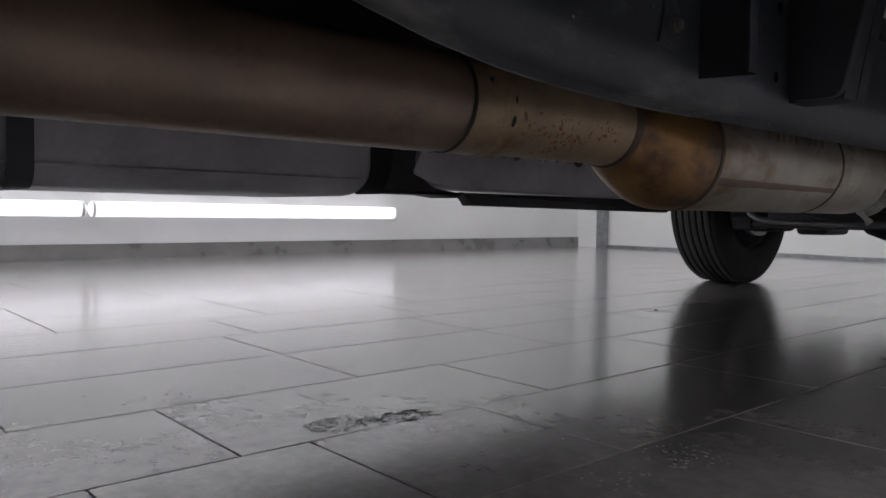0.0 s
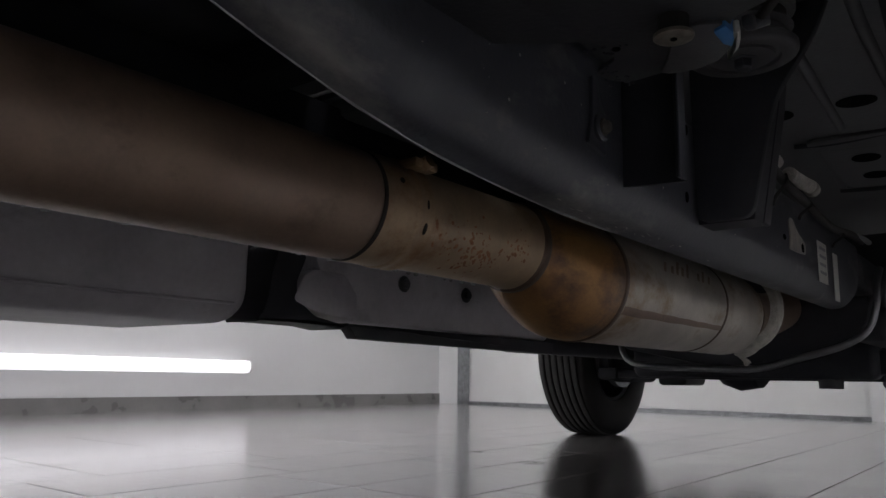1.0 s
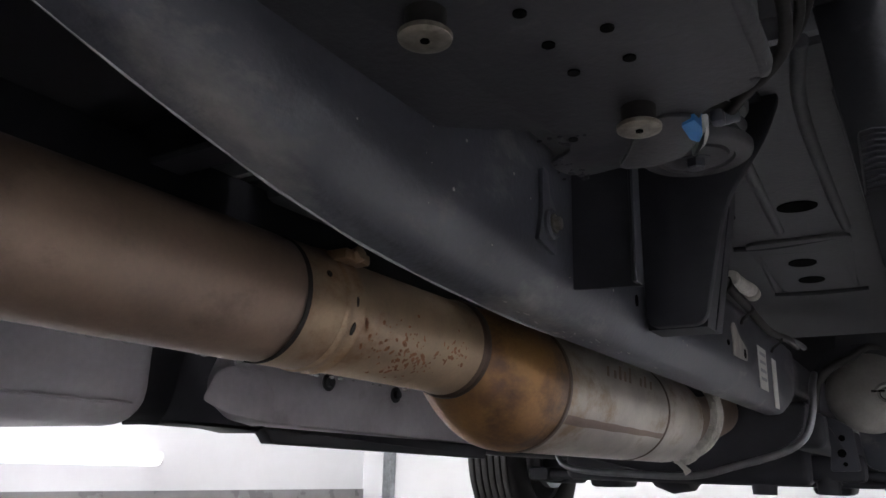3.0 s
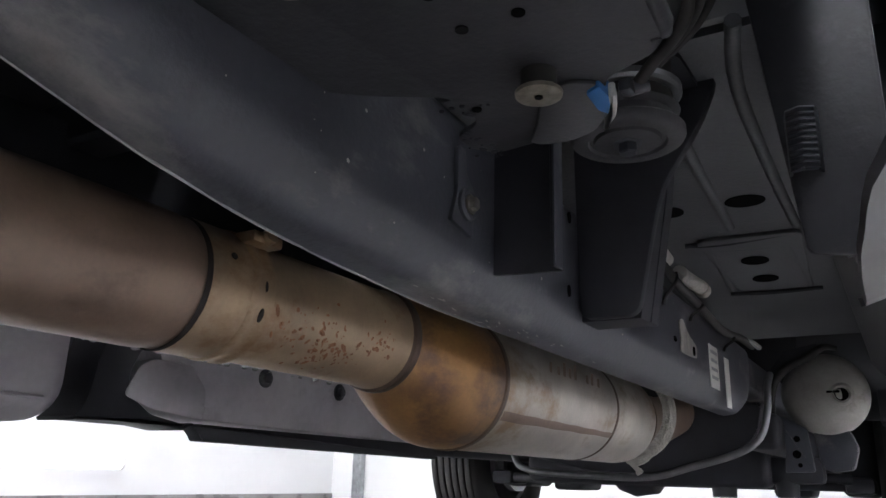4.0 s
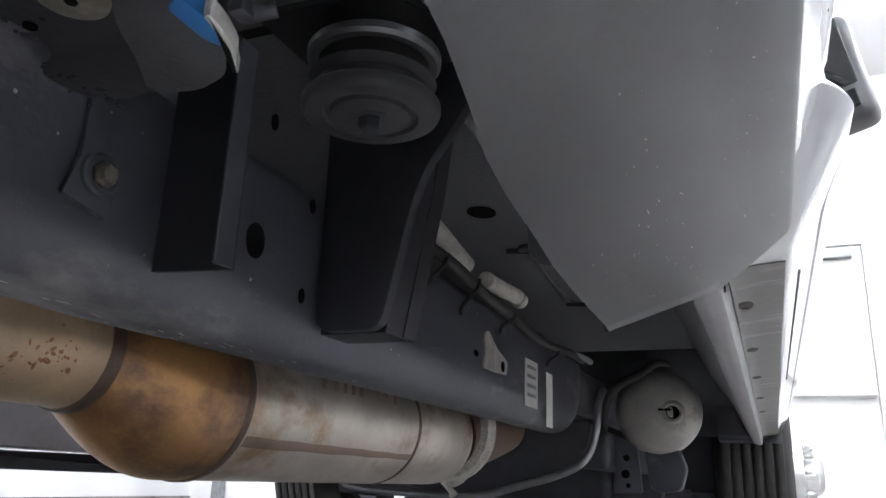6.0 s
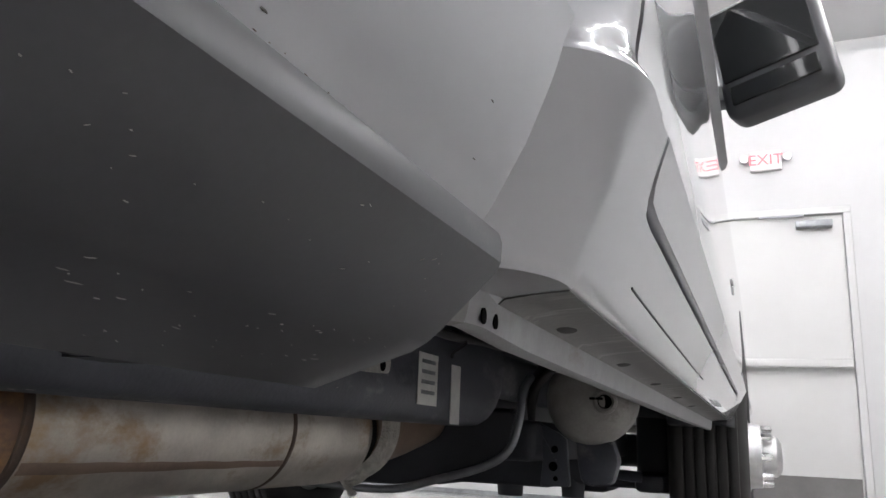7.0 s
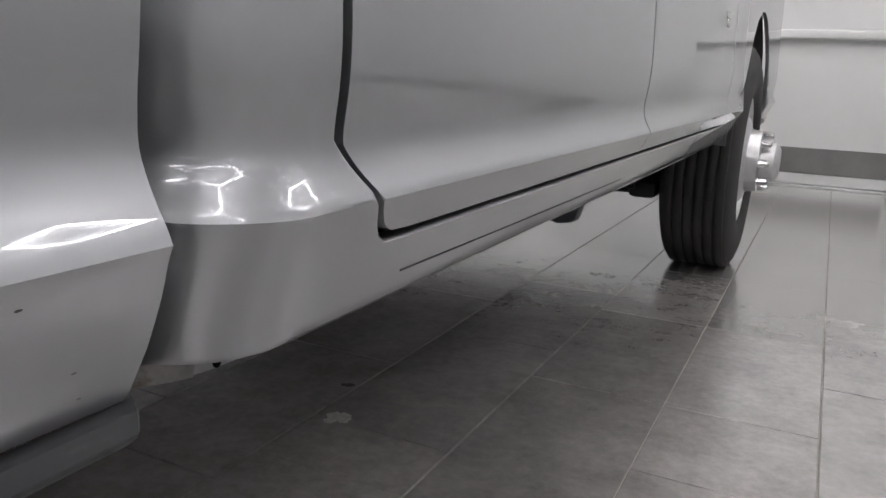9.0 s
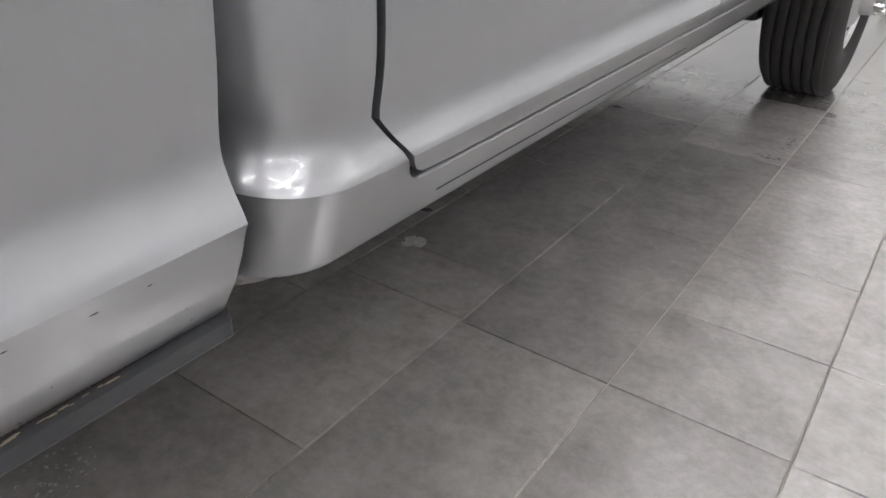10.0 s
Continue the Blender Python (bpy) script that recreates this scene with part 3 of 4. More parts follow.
lab = cpart("sticker", box(.4215, .4235, 2.0, 2.10, .508, .614, .0004, 1), M_LABEL, truck, "small printed white sticker", False)
for k in range(4):
    cpart("print_bar", box(.4236, .4241, 2.015, 2.085, .53 + k * .021, .538 + k * .021), M_STEELGREY, lab, "", False)
cpart("stripe", box(.4215, .424, 2.18, 2.235, .474, .605, .0006, 1), M_LABEL, rail_r, "white paint stripe", False)

random.seed(3)
bits = []
for k in range(60):
    y, z, r = random.uniform(.1, 1.9), random.uniform(.03, .18), random.choice((.0006, .0008, .0009, .0012, .0016, .0024))
    bits.append(lathe([(0, 0), (0, r), (.0006, r * .6), (.0007, 0)], (.4218, y, lerp(RAIL_BOTTOM, y) + z), (1, 0, 0), 6))
# thin pale bead stands for the light caught by the rail's lower lip
cpart("worn_lip", tube([(.3565, .05 * k, lerp(RAIL_BOTTOM, .05 * k) + .0008) for k in range(-6, 20)], .0016, 6, 2), M_STEELGREY, rail_r, "bare worn lower edge")
chips = []
for k in range(22):
    y = random.gauss(.95, .12)
    r = random.uniform(.0006, .0018)
    b = lathe([(0, 0), (0, r), (.0004, r * .7), (.0005, 0)], (0, 0, 0), (0, 0, -1), 6)
    u = random.random()
    b.transform(Matrix.Translation((.362 + .03 * u, y, lerp(RAIL_BOTTOM, y) + .0003 + .002 * u)) @ Matrix.Rotation(random.random() * .4, 4, "Z") @ Matrix.Diagonal((.6, random.uniform(3, 9), 1, 1)))
    chips.append(b)
cpart("paint_chips", joined(*chips), M_PATCH, rail_r, "flaked bare spots along the lower edge", kind="stuff")
cpart("dust_specks", joined(*bits), M_PATCH, rail_r, "pale dust specks", kind="stuff")

# ---------- exhaust ----------
exhaust = cpart("exhaust_pipe", lathe([(-2.6, .079), (.60, .079), (.618, .0785), (.626, .077), (.634, .0775), (.64, .074)], (.108, 0, .489), (0, 1, 0), 64), M_EX_BIG, truck, "brown heat-stained steel exhaust")
cpart("joint_band", lathe([(.630, .0785), (.6325, .0796), (.6375, .0796), (.640, .077)], (.108, 0, .489), (0, 1, 0), 64), M_GROOVE, exhaust)
cpart("middle_pipe", lathe([(.64, .0795), (.70, .0795), (.715, .0785), (.725, .0765), (1.03, .0765), (1.045, .079), (1.05, .079)], (.106, 0, .490), (0, 1, 0), 64), M_EX_MID, exhaust, "tan speckled middle pipe")
band = cpart("clamp_band", lathe([(.700, .0785), (.703, .0812), (.709, .0818), (.713, .0802), (.727, .0802), (.731, .0818), (.737, .0812), (.740, .0765)], (.106, 0, .490), (0, 1, 0), 64), M_EX_MID, exhaust)
for y, an, w, l in ((.722, -22, .004, .009), (.672, 22, .0045, .0045), (.722, 3, .002, .007)):
    n = Vector((math.cos(radians(an)), 0, math.sin(radians(an))))
    b = lathe([(0, 0), (0, 1), (.0016, .9), (.0018, 0)], (0, 0, 0), (1, 0, 0), 12)
    b.transform(Matrix.Translation(Vector((.106, y, .490)) + n * .0797) @ n.to_track_quat("X", "Z").to_matrix().to_4x4() @ Matrix.Diagonal((1, w, l, 1)))
    cpart("band_slot", b, M_GROOVE, band)
cpart("weld_ring", lathe([(1.045, .077), (1.05, .082), (1.062, .083), (1.07, .079)], (.107, 0, .489), (0, 1, 0), 64), M_EX_SEAM, exhaust)
# bulb: grows downwards from the pipe to the wide can
rows = []
for k in range(17):
    u = k / 16
    grow = math.sin(min(u * 1.25, 1) * math.pi / 2)
    r = .078 + (.119 - .078) * grow
    c = Vector((.107 + .013 * grow, 1.06 + .20 * u, .490 - .042 * grow))
    rows.append([c + Vector((math.cos(a * 2 * math.pi / 64), 0, math.sin(a * 2 * math.pi / 64))) * r for a in range(65)])
cpart("inlet_cone", grid_surface(rows), M_EX_BULB, exhaust, "golden brown heat-tinted cone")
CAN = (.120, 0, .448)
cpart("seam_ring", lathe([(1.255, .119), (1.258, .1215), (1.268, .1215), (1.272, .119)], CAN, (0, 1, 0), 72), M_EX_SEAM, exhaust)
cpart("canister", lathe([(1.268, .119), (1.84, .119), (1.85, .1185)], CAN, (0, 1, 0), 72), M_EX_CAN, exhaust, "pale stainless steel canister")
cpart("seam_ring", lathe([(1.845, .1185), (1.848, .1205), (1.856, .1205), (1.86, .1185)], CAN, (0, 1, 0), 72), M_EX_SEAM, exhaust)
cpart("outlet_section", lathe([(1.852, .118), (2.155, .118), (2.175, .1165), (2.185, .108), (2.188, .100)], CAN, (0, 1, 0), 72), M_EX_CAN, exhaust, "pale stainless outlet section")
rows = []
for k in range(27):
    y = 1.275 + .57 * k / 26
    top, low = -27 + .35 * math.sin(k * 1.3) - k * .08, -36 + .4 * math.sin(k * .9 + 1) + k * .04
    rows.append([Vector((.120, y, .448)) + Vector((math.cos(radians(a)), 0, math.sin(radians(a)))) * rr for a, rr in ((top, .1192), ((top + low) / 2, .1200), (low, .1192))])
cpart("long_seam", grid_surface(rows), M_EX_BIG, exhaust, "brown lengthwise weld band")
# near-black neck stands for the shade in the gap before the clamp
cpart("outlet_neck", lathe([(2.18, .101), (2.24, .101)], CAN, (0, 1, 0), 48), M_GROOVE, exhaust)
cpart("clamp_ring", lathe([(2.196, .104), (2.200, .122), (2.210, .128), (2.217, .124), (2.224, .130), (2.238, .130), (2.246, .124), (2.25, .105)], CAN, (.012, 1, .008), 64), M_FOIL, exhaust, "bright V-band clamp")
cpart("clamp_screw", joined(tube([(.215, 2.215, .372), (.190, 2.222, .348), (.160, 2.228, .335), (.135, 2.232, .338)], [.010, .012, .012, .008], 10), tube([(.140, 2.22, .342), (.158, 2.215, .325), (.176, 2.212, .308)], .0075, 8), lathe([(0, 0), (0, .011), (.010, .011), (.010, 0)], (.170, 2.214, .312), (.6, 0, -.8), 6)), M_FOIL, exhaust, "clamp screw with a bent tail")
cpart("front_pipe", tube([(.12, 2.235, .45), (.13, 2.36, .452), (.15, 2.52, .47), (.18, 2.7, .52), (.2, 2.85, .6), (.2, 3.0, .7)], [.105, .085, .07, .062, .06, .06], 36), M_EX_BIG, exhaust)

random.seed(7)
specks = []
for k in range(150):
    c = random.choice(((.80, -30), (.86, -48), (.90, -40), (.96, -20), (.84, -20)))
    y, an = random.gauss(c[0], .028), radians(random.gauss(c[1], 11))
    if not .75 < y < 1.03:
        continue
    r = random.choice((.0010, .0013, .0018, .0024, .0034))
    n = Vector((math.cos(an), 0, math.sin(an)))
    b = lathe([(0, 0), (0, r), (.0003, r * .8), (.0004, 0)], (0, 0, 0), (1, 0, 0), 7)
    b.transform(Matrix.Translation(Vector((.106, y, .490)) + n * .0764) @ n.to_track_quat("X", "Z").to_matrix().to_4x4() @ Matrix.Rotation(random.random() * 6, 4, "X") @ Matrix.Diagonal((1, random.uniform(.7, 2.6), 1, 1)))
    specks.append(b)
cpart("rust_specks", joined(*specks), M_RUST, exhaust, "scattered dark rust specks", kind="stuff")
drops = []
for k in range(46):
    y = random.uniform(.22, .66) if k < 34 else random.uniform(.7, 1.0)
    an = radians(random.uniform(-113, -98))
    r = random.uniform(.0014, .0038)
    b = bmesh.new()
    bmesh.ops.create_uvsphere(b, u_segments=10, v_segments=7, radius=r)
    n = Vector((math.cos(an), 0, math.sin(an)))
    b.transform(Matrix.Translation(Vector((.108, y, .489)) + n * .079) @ Matrix.Diagonal((1.2, 1.4, .8, 1)))
    drops.append(b)
cpart("water_beads", joined(*drops), M_WATER, exhaust, "beads of water under the pipe", kind="stuff")
for y, z in ((1.46, .492), (1.50, .488), (1.53, .50), (1.56, .492), (1.59, .503), (1.66, .49), (1.69, .497), (1.73, .49)):
    cpart("stamped_bar", slab([(y, z - .025), (y + .012, z - .025), (y + .012, z + .012), (y, z + .012)], "x", .2325, .2335), M_EX_BIG, exhaust, "unreadable stamped mark")
cpart("heat_tab", joined(box(.150, .185, .695, .745, .545, .560, .004, 2), lathe([(0, 0), (0, .010), (.012, .010), (.014, 0)], (.178, .72, .553), (1, 0, .4), 10)), M_EX_MID, exhaust, "small copper-coloured tab")

# ---------- tank, shields, transmission, crossmember ----------
tank = cpart("fuel_tank", box(-.80, -.35, -1.1, .86, .350, .66, .065, 5), M_TANK, truck, "grey dusty fuel tank with rounded edges")
cpart("tank_flange", box(-.80, -.343, -1.0, .80, .384, .389, .002, 1), M_TANK, tank)
for y in (.12, -.6):
    cpart("strap", box(-.815, -.336, y, y + .04, .345, .67, .04, 4), M_CHASSIS, tank)
cpart("tank_bracket", slab(round_outline([(.845, .357), (.99, .362), (1.08, .352), (1.09, .362), (1.0, .376), (.955, .405), (.945, .44), (.972, .50), (.90, .52), (.882, .46), (.873, .40), (.862, .372)], .012), "x", -.44, -.338, .004), M_CHASSIS2, truck, "dark curved tank strap bracket")
cpart("support_arm", slab(round_outline([(.936, .404), (.962, .458), (.992, .474), (1.08, .474), (1.12, .43), (1.12, .372), (1.0, .384)], .012), "x", -.42, -.336, .004), M_TANK, truck, "grey pressed support arm")
shield = cpart("transfer_shield", slab(round_outline([(1.0, .50), (1.05, .42), (1.085, .374), (1.60, .369), (1.97, .366), (1.98, .56), (1.0, .56)], .03), "x", -.46, -.345, .008), M_TANK, truck, "grey metal shield with two bolts")
for y, z in ((1.285, .473), (1.537, .469)):
    cpart("shield_bolt", lathe([(0, .020), (.003, .020), (.004, .011), (.012, .011), (.012, 0)], (-.345, y, z), (1, 0, 0), 12), M_CHASSIS, shield)
cpart("skid_plate", slab(round_outline([(1.115, .343), (1.12, .335), (1.98, .328), (1.98, .366), (1.09, .366)], .006), "x", -.37, -.335, .003), M_CHASSIS2, truck)
cpart("transmission", joined(box(-.42, -.12, 1.75, 3.2, .45, .80, .05, 3), box(-.40, -.14, 1.9, 2.7, .40, .5, .03, 3)), M_CHASSIS, truck)
# added dark panel that blocks the view through to the lit left side
cpart("heat_shield", slab(round_outline([(-1.4, .50), (.95, .50), (1.05, .56), (1.9, .56), (1.9, .82), (-1.4, .82)], .03), "x", -.30, -.292, .002), M_CHASSIS2, truck, "dark heat shield beside the tank")
for y in (-1.3, -.6, 2.45):
    cpart("cross_tube", box(-.84, .33, y, y + .09, .68, .76, .01, 2), M_CHASSIS2, truck)

# ---------- front suspension ----------
axle = part("front_axle", joined(lathe([(-.78, .05), (-.70, .06), (-.34, .062), (-.30, .10), (-.26, .15), (-.19, .175), (-.10, .16), (-.05, .10), (0, .062), (.70, .06), (.78, .05)], (0, 3.5, .405), (1, 0, 0), 36)), M_CHASSIS2, truck, "black solid front axle")
part("tie_rod", tube([(-.72, 3.22, .30), (0, 3.2, .298), (.72, 3.22, .30)], .02, 14), M_CHASSIS2, axle)
part("drag_link", tube([(-.45, 3.15, .42), (0, 3.12, .37), (.68, 3.16, .32)], .018, 12), M_CHASSIS2, axle)
for s in (-1, 1):
    part("knuckle", joined(box(s * .70 - .07, s * .70 + .07, 3.36, 3.62, .26, .55, .03, 3), box(s * .70 - .05, s * .70 + .05, 3.18, 3.40, .27, .33, .02, 2)), M_CHASSIS2, axle)
    part("brake_disc", lathe([(0, .06), (0, .17), (.03, .17), (.03, .06)], (s * .765, 3.5, .405), (s, 0, 0), 40), M_STEELGREY, axle)
    part("spring_seat", box(s * .46 - .07, s * .46 + .07, 3.36, 3.62, .25, .46, .02, 2), M_CHASSIS2, axle)
cpart("sway_bar", tube([(-.42, 2.66, .45), (-.40, 2.62, .36), (-.33, 2.6, .31), (-.1, 2.6, .297), (.09, 2.6, .297), (.22, 2.6, .33), (.36, 2.6, .372), (.43, 2.6, .42), (.458, 2.6, .50), (.462, 2.61, .57), (.46, 2.7, .62)], .011, 14), M_STEELGREY, truck, "grey bent steel bar")
cpart("front_crossmember", slab(round_outline([(-.42, .46), (-.40, .37), (-.1, .308), (.09, .308), (.22, .338), (.36, .382), (.42, .43), (.44, .53), (-.42, .53)], .02), "y", 2.63, 2.72, .01), M_CHASSIS2, truck, "black front crossmember")
cup = cpart("spring_cup", lathe([(0, .0), (0, .040), (.006, .075), (.016, .105), (.03, .120), (.06, .130), (.16, .132)], (.605, 2.78, .560), (-.06, 1, .12), 48), M_CUP, truck, "dished grey steel cup with a bolt hole")
cpart("cup_hole", lathe([(-.006, .026), (-.004, .021), (.001, .016), (.001, 0)], (.652, 2.783, .562), (-.06, 1, .12), 16), M_DARK, cup)
cpart("cup_boss", lathe([(-.004, .020), (-.009, .027), (-.004, .034), (.004, .036)], (.652, 2.783, .562), (-.06, 1, .12), 24), M_CUP, cup)
cpart("cup_slot", box(.610, .648, 2.772, 2.776, .566, .573, .001, 1), M_DARK, cup)
cpart("cup_hook", tube([(.452, 2.74, .50), (.452, 2.74, .555), (.470, 2.74, .610), (.515, 2.74, .650), (.565, 2.74, .672), (.615, 2.74, .705), (.655, 2.75, .70)], [.010, .014, .015, .014, .013, .012, .007], 12), M_RUBBER, truck, "dark curved hook beside the cup")
cpart("hook_web", slab(round_outline([(.455, .52), (.47, .60), (.52, .645), (.62, .70), (.60, .72), (.50, .70), (.44, .62), (.44, .52)], .01), "y", 2.75, 2.765), M_CHASSIS2, truck)
link = cpart("link_bracket", slab(round_outline([(.450, .505), (.520, .472), (.545, .455), (.556, .325), (.47, .322), (.478, .40)], .008), "y", 2.77, 2.79, .003), M_CHASSIS, truck, "dusty steel link bracket with bolt holes")
for x, z, r in ((.512, .425, .010), (.508, .378, .013), (.515, .345, .007)):
    cpart("link_hole", lathe([(0, 0), (0, r), (.002, r), (.002, 0)], (x, 2.7685, z), (0, 1, 0), 12), M_DARK, link)
cpart("link_arm", slab(round_outline([(.555, .46), (.66, .455), (.68, .40), (.66, .335), (.60, .325), (.57, .34), (.56, .40)], .012), "y", 2.84, 2.90, .006), M_CHASSIS, truck)
part("steering_beam", joined(box(-.42, .46, 2.84, 2.98, .284, .42, .03, 3), lathe([(-.02, 0), (-.02, .04), (.05, .045), (.06, 0)], (.30, 2.9, .272), (0, 0, 1), 16), lathe([(-.02, 0), (-.02, .035), (.05, .04), (.06, 0)], (.50, 2.92, .278), (0, 0, 1), 16), box(.40, .62, 2.88, 2.96, .30, .39, .02, 2)), M_CHASSIS2, axle, "dark steering linkage")
part("radius_arm", box(.50, .60, 2.1, 3.4, .38, .47, .02, 3), M_CHASSIS2, truck)
part("radius_arm", box(-.58, -.48, 2.1, 3.4, .36, .46, .02, 3), M_CHASSIS2, truck)
part("engine_sump", box(-.28, .22, 2.75, 3.9, .47, .8, .05, 3), M_CHASSIS2, truck)

# ---------- wheels ----------
def wheel(x, y, side):
    w = new("wheel")
    w.parent, w.location = truck, (x, y, .405)
    w["label"] = "black ribbed tyre on a steel dually wheel"
    R, W = .405, .128
    prof = [(-W + .02, .235), (-W + .006, .25), (-W, .30), (-W + .002, .34), (-W + .012, .375), (-W + .024, .392)]
    ribs = 6
    a, b = -W + .026, W - .026
    for k in range(ribs):
        u0, u1 = a + (b - a) * k / ribs, a + (b - a) * (k + 1) / ribs
        e = .0035
        prof += [(u0 + e, R - .011), (u0 + e + .001, R - .002), (u0 + e + .004, R), (u1 - e - .004, R), (u1 - e - .001, R - .002), (u1 - e, R - .011)]
    prof += [(W - .024, .392), (W - .012, .375), (W - .002, .34), (W, .30), (W - .006, .25), (W - .02, .235)]
    part("tyre", lathe(prof, (0, 0, 0), (side, 0, 0), 96), M_RUBBER, w, "black tyre with straight tread ribs")
    part("rim", lathe([(-.10, .235), (-.09, .222), (-.02, .215), (.05, .215), (.09, .222), (.108, .236), (.10, .238), (.095, .226), (.075, .20), (.09, .17), (.115, .15), (.125, .12), (.125, 0)], (0, 0, 0), (side, 0, 0), 64), M_ALU, w, "bright steel rim")
    part("hub", lathe([(.12, .0), (.12, .115), (.165, .11), (.17, .075), (.215, .07), (.225, .06), (.232, .05), (.235, 0)], (0, 0, 0), (side, 0, 0), 48), M_ALU, w, "protruding bright hub")
    for k in range(8):
        an = k * math.pi / 4
        part("lug_nut", lathe([(.16, .014), (.185, .014), (.20, .011), (.205, 0)], (0, .094 * math.cos(an), .094 * math.sin(an)), (side, 0, 0), 8), M_CHROME, w)
    for k in range(8):
        an = (k + .5) * math.pi / 4
        part("hand_hole", lathe([(.092, 0), (.092, .022), (.094, .022), (.094, 0)], (0, .178 * math.cos(an), .178 * math.sin(an)), (side, 0, 0), 16), M_DARK, w)
    return w


RY = -.98
part("rear_axle", lathe([(-1.0, .06), (-.30, .065), (-.22, .13), (-.14, .18), (0, .2), (.14, .18), (.22, .13), (.30, .065), (1.0, .06)], (0, RY, .405), (1, 0, 0), 32), M_CHASSIS2, truck)
for s in (1, -1):
    wheel(s * .76, RY, s)
    wheel(s * 1.03, RY, s)
wheel(.89, 3.5, 1)
wheel(-.915, 3.5, -1)

# ---------- body panels: one cross-section swept along the truck ----------
CAB = [(.500, .9305), (.503, .934), (.505, .950), (.507, .9720), (.510, .9750), (.53, .9850), (.56, 1.0002), (.584, 1.0127), (.595, 1.0187), (.602, 1.0222), (.607, 1.0203), (.613, 1.0165), (.622, 1.0118), (.631, 1.0090), (.640, 1.0082), (.649, 1.0087), (.664, 1.0110), (.680, 1.0128), (.70, 1.0138), (.72, 1.0137), (.742, 1.0131), (.80, 1.0108), (.90, 1.007), (1.05, 1.003), (1.15, .997), (1.22, .985)]
BED = [(.510, .961), (.517, .966), (.544, .9805), (.570, .991), (.588, .9965), (.598, 1.0005), (.606, .9970), (.616, .9915), (.630, .985), (.645, .981), (.668, .982), (.70, .986), (.745, .989), (.85, .995), (1.0, 1.0), (1.2, .995), (1.36, .98)]

CAB = CAB[:5] + eased(CAB[5:10], 3)[:-1] + eased(CAB[9:], 4)
BED = BED[:2] + eased(BED[2:6], 3)[:-1] + eased(BED[5:], 4)


def levels(z0, z1, knots, step=.012):
    zs = [z for z, _ in knots if z0 < z < z1]
    n = max(int((min(z1, .75) - z0) / step), 2)
    extra = [z0 + (min(z1, .75) - z0) * k / n for k in range(n + 1)]
    if z1 > .75:
        extra += [z1]
    zs = sorted(zs + extra)
    out = [zs[0]]
    for z in zs[1:]:
        if z - out[-1] > .0015:
            out.append(z)
    out[-1] = z1
    return out


def side_panel(knots, ys, z_low, z_high, side=1, inset=0.0, rolled=False):
    """A skin over y with a lower and an upper edge given for each y, with folded-in edges."""
    rows = []
    fr = levels(min(z_low(y) for y in ys), max(z_high(y) for y in ys), knots)
    for y in ys:
        a, b = z_low(y), z_high(y)
        col = []
        for z in fr:
            zz = min(max(z, a), b)
            col.append((side * (lerp(knots, zz) - inset), y, zz))
        fold = [(side * (lerp(knots, b) - inset - .014), y, b + (.004 if b < 1.1 else 0))]
        if rolled:
            fold = [(side * (lerp(knots, b) - dx), y, b + dz) for dx, dz in ((.0008, .0012), (.0024, .0022), (.0050, .0028), (.014, .003))]
        fold0 = [(side * (lerp(knots, a) - inset - .014), y, a)]
        rows.append(fold0 + col + fold)
    first = [(p[0] - side * .014, p[1], p[2]) for p in rows[0]]
    last = [(p[0] - side * .014, p[1], p[2]) for p in rows[-1]]
    bm = grid_surface([first] + rows + [last])
    bmesh.ops.remove_doubles(bm, verts=bm.verts[:], dist=1e-5)
    bmesh.ops.recalc_face_normals(bm, faces=bm.faces[:])
    if sum(f.normal.x * side * f.calc_area() for f in bm.faces) < 0:
        bmesh.ops.reverse_faces(bm, faces=bm.faces[:])
    return bm


cab = new("cab")
cab.parent = truck
cab["label"] = "silver painted crew cab"
SEAM = 0.007
CC = .822         # centre of the rounded flange corner
CK = .799         # centre of the rounded rear corner at its crease
CB = .832         # rear end of the rocker and the door gap
DOOR_Y = 1.665    # between the rear and the front door


def door_low(y):
    return lerp([(.83, .652), (.840, .640), (.876, .592), (.888, .581), (.902, .5745), (.93, .573)], y)


def cab_corner(side):
    """The rounded rear corner of the cab, with its skirt turned in below."""
    zs = levels(.500, 1.22, CAB)
    rows = []
    R = .066

    def back(z):
        """How far the corner steps in behind its crease."""
        return (1.0222 - lerp(CAB, z)) * (.45 if z < .602 else 1.1)
    rows.append([(side * lerp(CAB, z), CB, z) for z in zs])
    for k in range(25):
        th = radians(90 * k / 24)
        rows.append([(side * (lerp(CAB, z) - R + R * math.cos(th)), CK + back(z) - R * math.sin(th), z) for z in zs])
    for dx, dy in ((.012, 0), (.020, .003), (.020, .03)):
        rows.append([(side * (lerp(CAB, z) - R - dx), CK + back(z) - R + dy, z) for z in zs])
    edge = [(x - side * .004, y + .012, z) for x, y, z in rows[-1]]
    return grid_surface(list(reversed(rows + [edge])))


